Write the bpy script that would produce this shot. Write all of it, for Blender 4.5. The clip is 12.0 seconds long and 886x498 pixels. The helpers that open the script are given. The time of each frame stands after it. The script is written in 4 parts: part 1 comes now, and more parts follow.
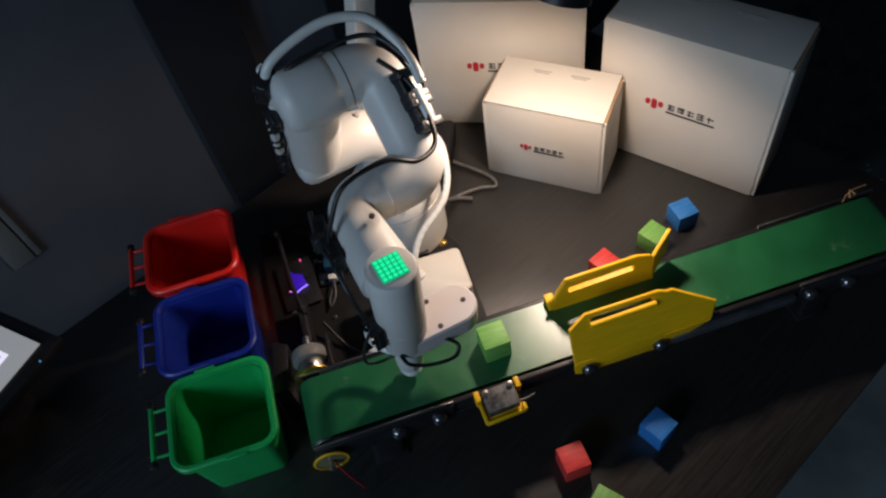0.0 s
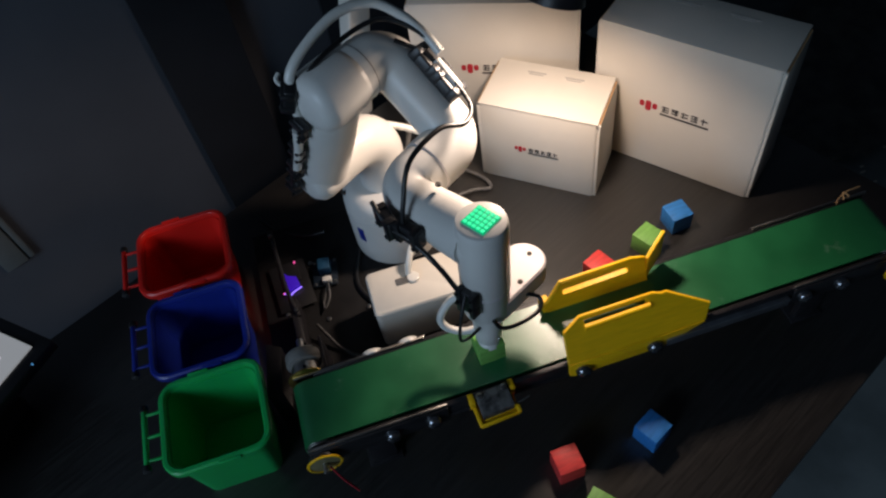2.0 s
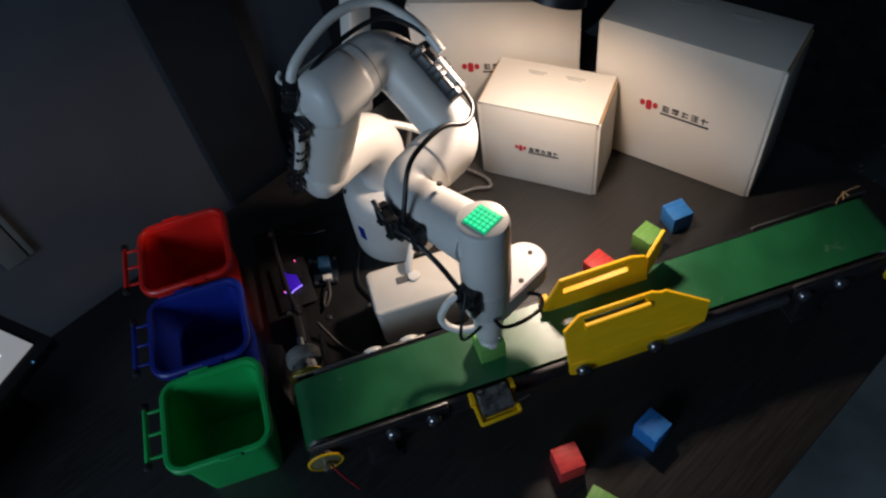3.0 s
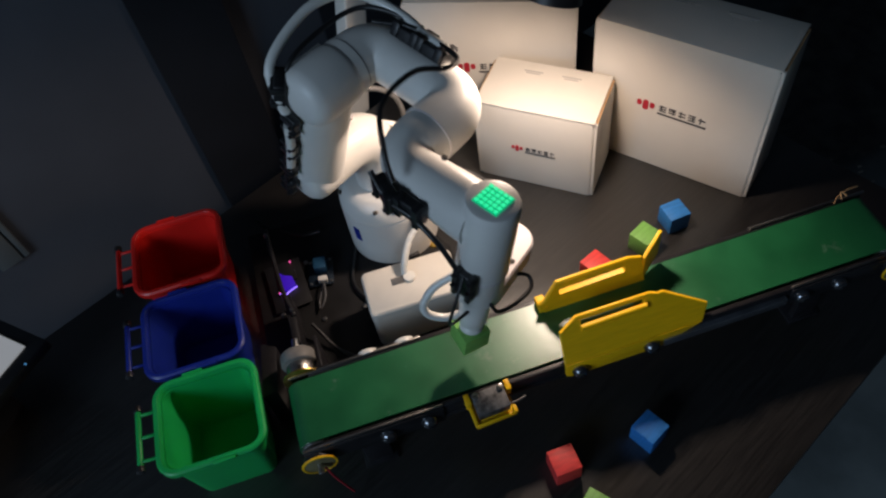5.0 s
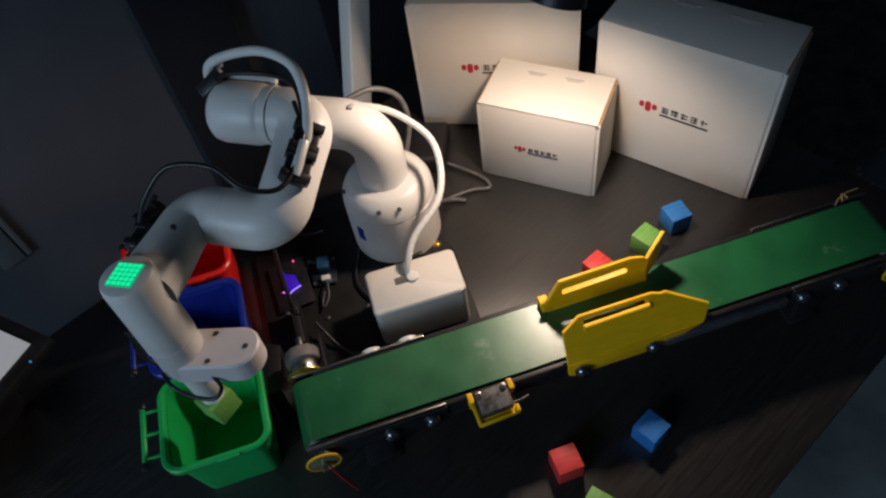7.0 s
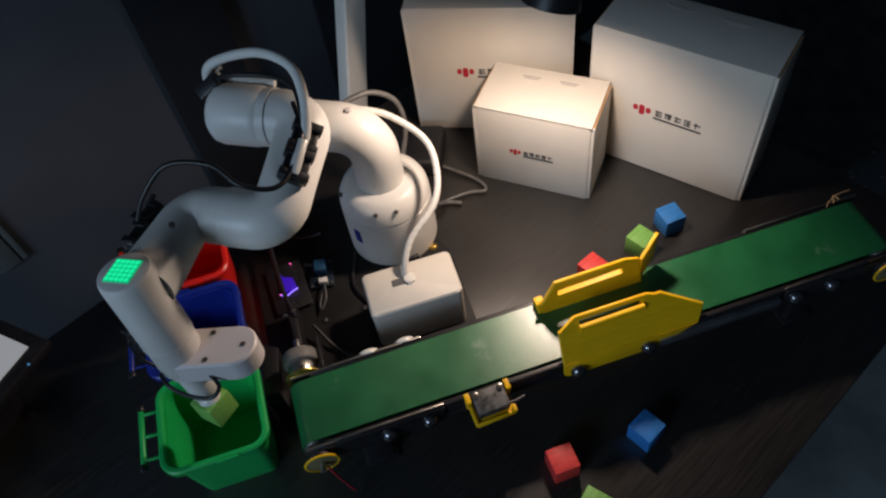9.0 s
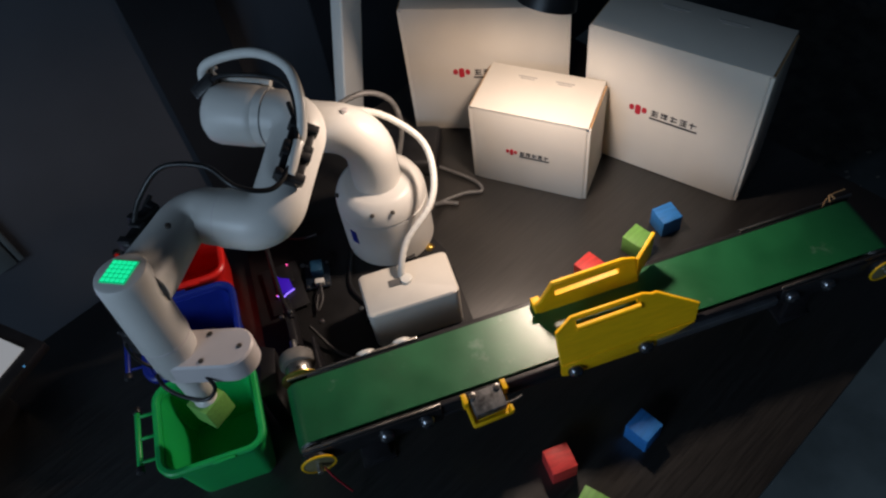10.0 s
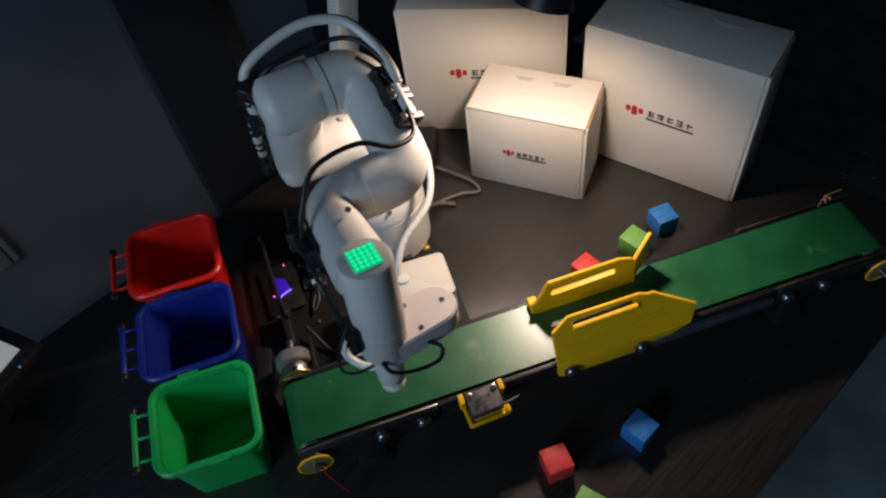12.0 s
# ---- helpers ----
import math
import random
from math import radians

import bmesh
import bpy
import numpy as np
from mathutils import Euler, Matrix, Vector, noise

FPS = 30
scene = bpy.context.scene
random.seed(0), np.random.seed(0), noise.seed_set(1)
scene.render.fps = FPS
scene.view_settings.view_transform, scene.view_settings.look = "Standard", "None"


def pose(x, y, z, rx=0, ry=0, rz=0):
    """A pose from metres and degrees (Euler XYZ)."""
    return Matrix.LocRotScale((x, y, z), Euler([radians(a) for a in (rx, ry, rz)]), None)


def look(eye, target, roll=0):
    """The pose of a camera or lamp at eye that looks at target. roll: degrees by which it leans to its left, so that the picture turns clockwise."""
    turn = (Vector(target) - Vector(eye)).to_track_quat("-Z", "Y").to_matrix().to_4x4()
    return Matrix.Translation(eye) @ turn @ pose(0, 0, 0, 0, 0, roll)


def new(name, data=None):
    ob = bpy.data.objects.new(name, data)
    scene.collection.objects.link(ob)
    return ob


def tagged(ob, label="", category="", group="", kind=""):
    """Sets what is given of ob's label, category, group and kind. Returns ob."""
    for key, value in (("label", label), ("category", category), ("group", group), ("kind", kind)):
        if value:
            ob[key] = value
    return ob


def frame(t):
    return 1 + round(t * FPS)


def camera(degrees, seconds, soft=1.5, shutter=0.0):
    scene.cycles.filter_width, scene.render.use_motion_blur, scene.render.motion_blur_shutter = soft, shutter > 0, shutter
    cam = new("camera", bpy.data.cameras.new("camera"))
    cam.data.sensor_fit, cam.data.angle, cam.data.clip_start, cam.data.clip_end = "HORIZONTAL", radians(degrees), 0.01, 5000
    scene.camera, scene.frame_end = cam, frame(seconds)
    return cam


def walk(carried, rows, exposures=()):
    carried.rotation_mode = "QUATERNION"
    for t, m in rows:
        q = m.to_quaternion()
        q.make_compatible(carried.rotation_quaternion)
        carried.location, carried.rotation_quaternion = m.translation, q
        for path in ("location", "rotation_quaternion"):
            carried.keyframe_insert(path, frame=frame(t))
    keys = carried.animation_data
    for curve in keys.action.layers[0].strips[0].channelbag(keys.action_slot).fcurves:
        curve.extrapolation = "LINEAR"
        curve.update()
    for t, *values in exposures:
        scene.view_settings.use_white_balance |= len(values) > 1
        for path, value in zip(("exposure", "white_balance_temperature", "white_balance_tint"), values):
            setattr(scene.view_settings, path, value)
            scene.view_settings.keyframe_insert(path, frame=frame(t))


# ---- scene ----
cam = camera(61.68, 12.0, soft=2.3, shutter=0.5)
walk(cam, [(t, look(eye, target, roll)) for t, eye, target, roll in (
    (0.0, (0.0000, 0.0000, 0.8375), (0.0796, 0.5937, 0.0368), -11.490),
    (0.5, (0.0007, -0.0016, 0.8374), (0.0810, 0.5931, 0.0375), -11.488),
    (1.0, (0.0013, 0.0005, 0.8358), (0.0853, 0.5954, 0.0364), -11.239),
    (1.5, (0.0022, 0.0009, 0.8362), (0.0880, 0.5944, 0.0359), -11.104),
    (2.0, (0.0024, 0.0008, 0.8363), (0.0878, 0.5945, 0.0362), -11.100),
    (2.5, (0.0010, 0.0012, 0.8367), (0.0878, 0.5937, 0.0358), -10.948),
    (3.0, (0.0002, 0.0014, 0.8382), (0.0866, 0.5925, 0.0363), -10.872),
    (5.0, (0.0049, 0.0027, 0.8320), (0.0927, 0.5954, 0.0314), -10.840),
    (5.5, (0.0070, 0.0048, 0.8313), (0.0960, 0.5964, 0.0300), -10.689),
    (6.0, (0.0034, 0.0055, 0.8347), (0.0910, 0.5953, 0.0319), -10.746),
    (6.5, (-0.0002, 0.0028, 0.8348), (0.0877, 0.5944, 0.0334), -10.679),
    (7.0, (-0.0018, 0.0007, 0.8365), (0.0884, 0.5933, 0.0361), -10.407),
    (9.0, (-0.0057, -0.0058, 0.8404), (0.0933, 0.5898, 0.0433), -9.944),
    (9.5, (-0.0049, -0.0065, 0.8398), (0.0955, 0.5893, 0.0429), -9.925),
    (10.0, (-0.0055, -0.0061, 0.8392), (0.0979, 0.5894, 0.0425), -9.777),
    (10.5, (-0.0035, -0.0025, 0.8404), (0.0997, 0.5921, 0.0430), -9.780),
    (11.0, (-0.0038, -0.0061, 0.8399), (0.1009, 0.5905, 0.0442), -9.677),
    (11.5, (-0.0030, -0.0063, 0.8409), (0.1028, 0.5891, 0.0445), -9.521),
    (12.0, (-0.0057, -0.0072, 0.8385), (0.1021, 0.5884, 0.0425), -9.444))],
    exposures=((0.0, 0.0), (12.0, 0.0)))

# ---- light ----
world = bpy.data.worlds.new("world")
scene.world = world
world.use_nodes = True
world.node_tree.nodes["Background"].inputs[0].default_value = (0.55, 0.7, 1.0, 1)
world.node_tree.nodes["Background"].inputs[1].default_value = 0.025

LAMP = Vector((0.246, 0.590, 0.387))
LAMP_AIM = Vector((0.105, 0.500, 0.0))
spot_data = bpy.data.lights.new("desk_lamp_bulb", "SPOT")
spot_data.energy, spot_data.color = 6.4, (1.0, 0.775, 0.63)
spot_data.spot_size, spot_data.spot_blend, spot_data.shadow_soft_size = radians(150), 0.45, 0.020
new("desk_lamp_bulb", spot_data).matrix_world = look(LAMP, LAMP_AIM)

# cool fill lamp, added to brighten arm and table; no such source is known
cool_fill_data = bpy.data.lights.new("window_light", "AREA")
cool_fill_data.shape, cool_fill_data.size, cool_fill_data.size_y = "RECTANGLE", 1.1, 0.9
cool_fill_data.energy, cool_fill_data.color = 29.0, (0.56, 0.76, 1.0)
new("window_light", cool_fill_data).matrix_world = look((-2.115, -1.138, 1.35), (-0.1, 0.55, 0.1))


# ---- materials ----
def material(name, color, rough=0.5, metal=0.0, vary=0.12, scale=30.0, bump=0.1, bump_scale=400.0, stretch=(1, 1, 1),
             color2=None, coat=0.0, transmission=0.0, sss=0.0, ior=1.5, spec=0.5):
    m = bpy.data.materials.new(name)
    m.use_nodes = True
    n, l = m.node_tree.nodes, m.node_tree.links
    b = n["Principled BSDF"]
    co = n.new("ShaderNodeTexCoord")
    mp = n.new("ShaderNodeMapping")
    mp.inputs["Scale"].default_value = stretch
    l.new(co.outputs["Object"], mp.inputs["Vector"])
    t1, t2 = n.new("ShaderNodeTexNoise"), n.new("ShaderNodeTexNoise")
    t1.inputs["Scale"].default_value, t1.inputs["Detail"].default_value = scale, 6
    t2.inputs["Scale"].default_value, t2.inputs["Detail"].default_value = bump_scale, 3
    l.new(mp.outputs[0], t1.inputs["Vector"])
    l.new(mp.outputs[0], t2.inputs["Vector"])
    ramp = n.new("ShaderNodeValToRGB")
    c2 = color2 or tuple(c * (1 - vary) for c in color)
    c1 = color if color2 else tuple(min(1, c * (1 + vary * 0.5)) for c in color)
    ramp.color_ramp.elements[0].position, ramp.color_ramp.elements[1].position = 0.35, 0.65
    ramp.color_ramp.elements[0].color, ramp.color_ramp.elements[1].color = (*c2, 1), (*c1, 1)
    l.new(t1.outputs["Fac"], ramp.inputs[0])
    l.new(ramp.outputs[0], b.inputs["Base Color"])
    mr = n.new("ShaderNodeMapRange")
    mr.inputs["To Min"].default_value, mr.inputs["To Max"].default_value = max(0.02, rough - 0.08), min(1, rough + 0.08)
    l.new(t1.outputs["Fac"], mr.inputs["Value"])
    l.new(mr.outputs[0], b.inputs["Roughness"])
    if bump:
        bp = n.new("ShaderNodeBump")
        bp.inputs["Strength"].default_value, bp.inputs["Distance"].default_value = bump, 0.0006
        l.new(t2.outputs["Fac"], bp.inputs["Height"])
        l.new(bp.outputs[0], b.inputs["Normal"])
    b.inputs["Metallic"].default_value, b.inputs["Coat Weight"].default_value = metal, coat
    b.inputs["Transmission Weight"].default_value, b.inputs["IOR"].default_value = transmission, ior
    if sss:
        b.inputs["Subsurface Weight"].default_value, b.inputs["Subsurface Radius"].default_value = sss, (0.010, 0.008, 0.002)
    b.inputs["Specular IOR Level"].default_value, b.inputs["Coat Roughness"].default_value = spec, 0.14
    return m


def glow(name, color, strength):
    m = bpy.data.materials.new(name)
    m.use_nodes = True
    b = m.node_tree.nodes["Principled BSDF"]
    b.inputs["Base Color"].default_value = (*[c * 0.5 for c in color], 1)
    b.inputs["Emission Color"].default_value, b.inputs["Emission Strength"].default_value = (*color, 1), strength
    return m


def belt_material():
    m = material("green_pvc_belt", (0.011, 0.125, 0.043), 0.34, vary=0.2, scale=22, bump=0.0, spec=1.0, coat=0.0)
    n, l = m.node_tree.nodes, m.node_tree.links
    b = n["Principled BSDF"]
    co = n.new("ShaderNodeTexCoord")
    w1, w2 = n.new("ShaderNodeTexWave"), n.new("ShaderNodeTexWave")
    w1.bands_direction, w2.bands_direction = "X", "Y"
    for w in (w1, w2):
        w.inputs["Scale"].default_value, w.inputs["Distortion"].default_value = 210.0, 0.3
        l.new(co.outputs["Object"], w.inputs["Vector"])
    ad = n.new("ShaderNodeMath")
    l.new(w1.outputs["Fac"], ad.inputs[0])
    l.new(w2.outputs["Fac"], ad.inputs[1])
    bp = n.new("ShaderNodeBump")
    bp.inputs["Strength"].default_value, bp.inputs["Distance"].default_value = 0.10, 0.0003
    l.new(ad.outputs[0], bp.inputs["Height"])
    l.new(bp.outputs[0], b.inputs["Normal"])
    # pale scuffs and dust lying on the belt
    dust, mask, mix = n.new("ShaderNodeTexNoise"), n.new("ShaderNodeMapRange"), n.new("ShaderNodeMixRGB")
    dust.inputs["Scale"].default_value, dust.inputs["Detail"].default_value, dust.inputs["Roughness"].default_value = 26.0, 8, 0.68
    l.new(co.outputs["Object"], dust.inputs["Vector"])
    mask.inputs["From Min"].default_value, mask.inputs["From Max"].default_value, mask.inputs["To Max"].default_value = 0.60, 0.80, 0.5
    l.new(dust.outputs["Fac"], mask.inputs["Value"])
    l.new(mask.outputs[0], mix.inputs["Fac"])
    l.new(b.inputs["Base Color"].links[0].from_socket, mix.inputs["Color1"])
    mix.inputs["Color2"].default_value = (0.30, 0.40, 0.34, 1)
    l.new(mix.outputs[0], b.inputs["Base Color"])
    return m


WHITE = material("white_abs_shell", (0.70, 0.69, 0.655), 0.40, vary=0.05, scale=12, bump=0.04, bump_scale=900)
TOOLGREY = material("light_grey_plastic", (0.62, 0.58, 0.58), 0.45, vary=0.05, scale=20, bump=0.05, bump_scale=900)
CARD = material("white_cardboard", (0.66, 0.62, 0.55), 0.75, vary=0.05, scale=9, bump=0.12, bump_scale=600)
KRAFT = material("brown_cardboard_edge", (0.40, 0.24, 0.11), 0.85, vary=0.2, scale=60)
INK_RED = material("red_print", (0.42, 0.015, 0.03), 0.7, vary=0.05)
INK_GREY = material("faded_grey_print", (0.36, 0.34, 0.32), 0.8, vary=0.1)
INK_BLACK = material("black_print", (0.03, 0.028, 0.03), 0.7, vary=0.05)
TABLE = material("black_wood_laminate", (0.025, 0.0235, 0.0225), 0.36, vary=0.4, scale=30, bump=0.2, bump_scale=240, stretch=(0.5, 10, 1), color2=(0.014, 0.0132, 0.0128), spec=1.0)
BELT = belt_material()
BLACK = material("black_plastic", (0.014, 0.014, 0.016), 0.42, vary=0.3, scale=40, bump=0.15)
ANODISED = material("black_anodised_aluminium", (0.02, 0.019, 0.022), 0.42, metal=0.15, vary=0.3, scale=50, bump=0.1, stretch=(1, 12, 12))
STEEL = material("brushed_steel", (0.55, 0.53, 0.5), 0.3, metal=1.0, vary=0.2, scale=60, bump=0.1, stretch=(1, 10, 10))
BOLT = material("dark_polished_steel", (0.20, 0.21, 0.23), 0.22, metal=0.9, vary=0.3, scale=80, bump=0.05)
ALU = material("bare_aluminium", (0.42, 0.45, 0.5), 0.35, metal=0.9, vary=0.2, scale=50, bump=0.08)
BRASS = material("brass", (0.7, 0.47, 0.12), 0.3, metal=1.0, vary=0.15)
YELLOW = material("yellow_printed_plastic", (0.97, 0.55, 0.002), 0.5, vary=0.08, scale=40, bump=0.3, bump_scale=300, stretch=(1, 1, 14), sss=0.2)
RED = material("red_plastic", (0.78, 0.018, 0.012), 0.38, vary=0.1, scale=20, bump=0.05, sss=0.12)
BLUE = material("blue_plastic", (0.009, 0.026, 0.27), 0.4, vary=0.1, scale=20, bump=0.05, sss=0.3)
GREEN = material("green_plastic", (0.012, 0.46, 0.11), 0.38, vary=0.1, scale=20, bump=0.05, sss=0.3)
CUBE_RED = material("red_painted_wood", (0.72, 0.05, 0.045), 0.55, vary=0.18, scale=60, bump=0.2, bump_scale=250, stretch=(1, 5, 5))
CUBE_BLUE = material("blue_painted_wood", (0.025, 0.20, 0.58), 0.55, vary=0.18, scale=60, bump=0.2, bump_scale=250, stretch=(1, 5, 5))
CUBE_GREEN = material("green_painted_wood", (0.20, 0.47, 0.10), 0.55, vary=0.15, scale=60, bump=0.2, bump_scale=250, stretch=(1, 5, 5))
HOSE = material("milky_silicone_hose", (0.72, 0.72, 0.68), 0.35, vary=0.06, scale=80, bump=0.02, coat=0.2)
CABLE = material("black_cable", (0.012, 0.012, 0.013), 0.4, vary=0.2, scale=100)
GREY_CABLE = material("grey_cable", (0.12, 0.12, 0.12), 0.45, vary=0.2, scale=100)
PCB = material("dark_circuit_board", (0.01, 0.02, 0.035), 0.4, vary=0.4, scale=90)
PCB_BLUE = material("blue_relay_housing", (0.015, 0.065, 0.13), 0.4, vary=0.1)
WALL = material("dark_panel_wall", (0.092, 0.097, 0.115), 0.8, vary=0.15, scale=3, bump=0.1, bump_scale=120)
WALL_DARK = material("black_curtain_and_shade_band", (0.014, 0.016, 0.022), 0.9, vary=0.3, scale=5, bump=0.2, bump_scale=80)
TRIM = material("grey_green_trim", (0.16, 0.175, 0.175), 0.6, vary=0.15, scale=12, bump=0.1)
FLOOR = material("grey_green_carpet", (0.23, 0.26, 0.26), 0.95, vary=0.25, scale=8, bump=0.5, bump_scale=220)
CLOTH = material("dark_grey_cloth", (0.36, 0.35, 0.33), 0.95, vary=0.3, scale=20, bump=0.4, bump_scale=300)
POST = material("pale_grey_post_paint", (0.78, 0.76, 0.70), 0.5, vary=0.06, scale=10, bump=0.05)
PUMP = material("warm_grey_plastic", (0.64, 0.61, 0.55), 0.5, vary=0.04, scale=30, bump=0.08, bump_scale=900)
DUSTY = material("dusty_black_plastic", (0.15, 0.145, 0.14), 0.6, scale=110, bump=0.15, color2=(0.012, 0.012, 0.013))
TOOLDARK = material("grey_rubber", (0.17, 0.165, 0.155), 0.6, vary=0.2, scale=90, bump=0.3)
SMOKY = material("smoky_plastic_disc", (0.20, 0.18, 0.09), 0.35, vary=0.2, scale=60)
PLATE = material("matt_black_steel", (0.012, 0.012, 0.013), 0.62, vary=0.3, scale=35, bump=0.15, spec=0.3)
DARKHOLE = material("dark_recess", (0.05, 0.045, 0.04), 0.8)
LED_GREEN = glow("green_led", (0.01, 0.80, 0.34), 1.0)
LED_FACE = glow("green_led_diffuser", (0.0, 0.42, 0.17), 0.8)
SCREEN_GREY = glow("screen_grey", (0.50, 0.51, 0.53), 0.42)
SCREEN_WHITE = glow("screen_white", (0.86, 0.84, 1.0), 0.85)
SCREEN_BLUE = glow("screen_violet", (0.20, 0.18, 0.5), 0.7)
GLOW_VIOLET = glow("violet_led", (0.08, 0.01, 1.0), 0.18)
GLOW_PINK = glow("pink_led", (1.0, 0.1, 0.4), 1.2)
GLOW_LINE = glow("violet_led_line", (0.28, 0.16, 1.0), 1.6)
GLOW_BLUE = glow("blue_led", (0.1, 0.35, 0.7), 0.5)


# ---- mesh helpers ----
def finish(bm, smooth=True):
    for f in bm.faces:
        f.smooth = smooth
    return bm


def mesh_of(name, bm, mat):
    me = bpy.data.meshes.new(name)
    bm.normal_update()
    bm.to_mesh(me)
    bm.free()
    me.materials.append(mat)
    try:
        me.set_sharp_from_angle(angle=radians(38))
    except AttributeError:
        pass
    return me


def part(name, bm, mat, parent=None, label=""):
    ob = new(name, mesh_of(name, bm, mat))
    if parent is not None:
        ob.parent = parent
    return tagged(ob, label)


def thing(name, label, category, m=None, group="", kind=""):
    ob = new(name)
    ob.empty_display_size = 0.02
    if m is not None:
        ob.matrix_world = m
    return tagged(ob, label, category, group, kind)


def box_bm(sx, sy, sz, bevel=0.0, at=(0, 0, 0), segs=2, bm=None):
    b = bmesh.new()
    bmesh.ops.create_cube(b, size=1)
    bmesh.ops.scale(b, vec=(sx, sy, sz), verts=b.verts)
    if bevel:
        bmesh.ops.bevel(b, geom=b.edges[:], offset=bevel, segments=segs, profile=0.5, affect="EDGES")
    bmesh.ops.translate(b, vec=at, verts=b.verts)
    finish(b)
    return join(bm, b) if bm else b


def join(bm, other, m=None):
    if m is not None:
        bmesh.ops.transform(other, matrix=m, verts=other.verts)
    me = bpy.data.meshes.new("tmp")
    other.to_mesh(me)
    other.free()
    bm.from_mesh(me)
    bpy.data.meshes.remove(me)
    return bm


def lathe(profile, segs=40):
    """A solid of revolution round z from (radius, height) pairs."""
    bm = bmesh.new()
    rings = []
    for r, z in profile:
        if r < 1e-6:
            rings.append([bm.verts.new((0, 0, z))])
        else:
            rings.append([bm.verts.new((r * math.cos(2 * math.pi * i / segs), r * math.sin(2 * math.pi * i / segs), z)) for i in range(segs)])
    for a, b in zip(rings, rings[1:]):
        for i in range(segs):
            j = (i + 1) % segs
            q = [a[i % len(a)], a[j % len(a)], b[j % len(b)], b[i % len(b)]]
            q = [v for k, v in enumerate(q) if v not in q[:k]]
            if len(q) > 2:
                bm.faces.new(q)
    bmesh.ops.recalc_face_normals(bm, faces=bm.faces)
    return finish(bm)


def axis_matrix(p0, p1):
    p0, p1 = Vector(p0), Vector(p1)
    return Matrix.Translation(p0) @ (p1 - p0).to_track_quat("Z", "Y").to_matrix().to_4x4()


def rod(p0, p1, r, r2=None, segs=24, edge=None):
    """A cylinder or cone from p0 to p1 with rounded rims."""
    h = (Vector(p1) - Vector(p0)).length
    r2 = r if r2 is None else r2
    e = min(r, r2, h) * 0.12 if edge is None else edge
    pts = [(0, 0), (r - e, 0), (r - e * 0.3, e * 0.3), (r, e), (r2, h - e), (r2 - e * 0.3, h - e * 0.3), (r2 - e, h), (0, h)]
    bm = lathe(pts, segs)
    bmesh.ops.transform(bm, matrix=axis_matrix(p0, p1), verts=bm.verts)
    return bm


def smooth_path(points, n=10):
    """Points along a Catmull-Rom curve."""
    p = [Vector(q) for q in points]
    p = [p[0] * 2 - p[1]] + p + [p[-1] * 2 - p[-2]]
    out = []
    for i in range(1, len(p) - 2):
        for k in range(n):
            t = k / n
            a, b, c, d = p[i - 1], p[i], p[i + 1], p[i + 2]
            out.append(0.5 * (2 * b + (c - a) * t + (2 * a - 5 * b + 4 * c - d) * t * t + (3 * b - a - 3 * c + d) * t ** 3))
    out.append(p[-2])
    return out


def sweep(path, radius, segs=16, cap=True):
    """A pipe along points; radius may be a list."""
    bm = bmesh.new()
    rings, up = [], None
    for i, q in enumerate(path):
        d = (path[min(i + 1, len(path) - 1)] - path[max(i - 1, 0)]).normalized()
        if up is None:
            up = d.orthogonal().normalized()
        up = (up - d * up.dot(d)).normalized()
        side = d.cross(up)
        r = radius[i] if isinstance(radius, (list, tuple)) else radius
        rings.append([bm.verts.new(q + r * (math.cos(2 * math.pi * k / segs) * up + math.sin(2 * math.pi * k / segs) * side)) for k in range(segs)])
    for a, b in zip(rings, rings[1:]):
        for k in range(segs):
            bm.faces.new((a[k], a[(k + 1) % segs], b[(k + 1) % segs], b[k]))
    if cap:
        bm.faces.new(rings[0][::-1])
        bm.faces.new(rings[-1])
    bmesh.ops.recalc_face_normals(bm, faces=bm.faces)
    return finish(bm)


def fillet(points, r, n=9):
    """A polyline with rounded corners of radius r."""
    p = [Vector(q) for q in points]
    out = [p[0]]
    for a, b, c in zip(p, p[1:], p[2:]):
        u, v = (a - b).normalized(), (c - b).normalized()
        for k in range(n + 1):
            t = radians(90 * k / n)
            out.append(b + u * r * (1 - math.sin(t)) + v * r * (1 - math.cos(t)))
    return out + [p[-1]]


def limb(points, r, bend, cap0=True, cap1=False, waist=0.0):
    """A pipe limb with rounded corners, domed ends and a slight waist."""
    path = fillet(points, bend)
    dense = [path[0]]
    for a, b in zip(path, path[1:]):
        k = max(1, int((b - a).length / 0.008))
        dense += [a.lerp(b, (i + 1) / k) for i in range(k)]
    n = len(dense)
    rad = [r * (1 - waist * math.sin(math.pi * i / (n - 1)) ** 2) for i in range(n)]
    if cap0:
        d = (dense[0] - dense[1]).normalized()
        extra = [(dense[0] + d * r * 0.9 * math.sin(radians(a)), r * math.cos(radians(a))) for a in (88, 75, 60, 45, 30, 15)]
        dense, rad = [e[0] for e in extra] + dense, [e[1] for e in extra] + rad
    if cap1:
        d = (dense[-1] - dense[-2]).normalized()
        extra = [(dense[-1] + d * r * 0.5 * math.sin(radians(a)), r * math.cos(radians(a))) for a in (20, 40, 60, 75, 86)]
        dense, rad = dense + [e[0] for e in extra], rad + [e[1] for e in extra]
    return sweep(dense, rad, 40)


def tube(points, r, n=10, segs=12):
    return sweep(smooth_path(points, n), r, segs)


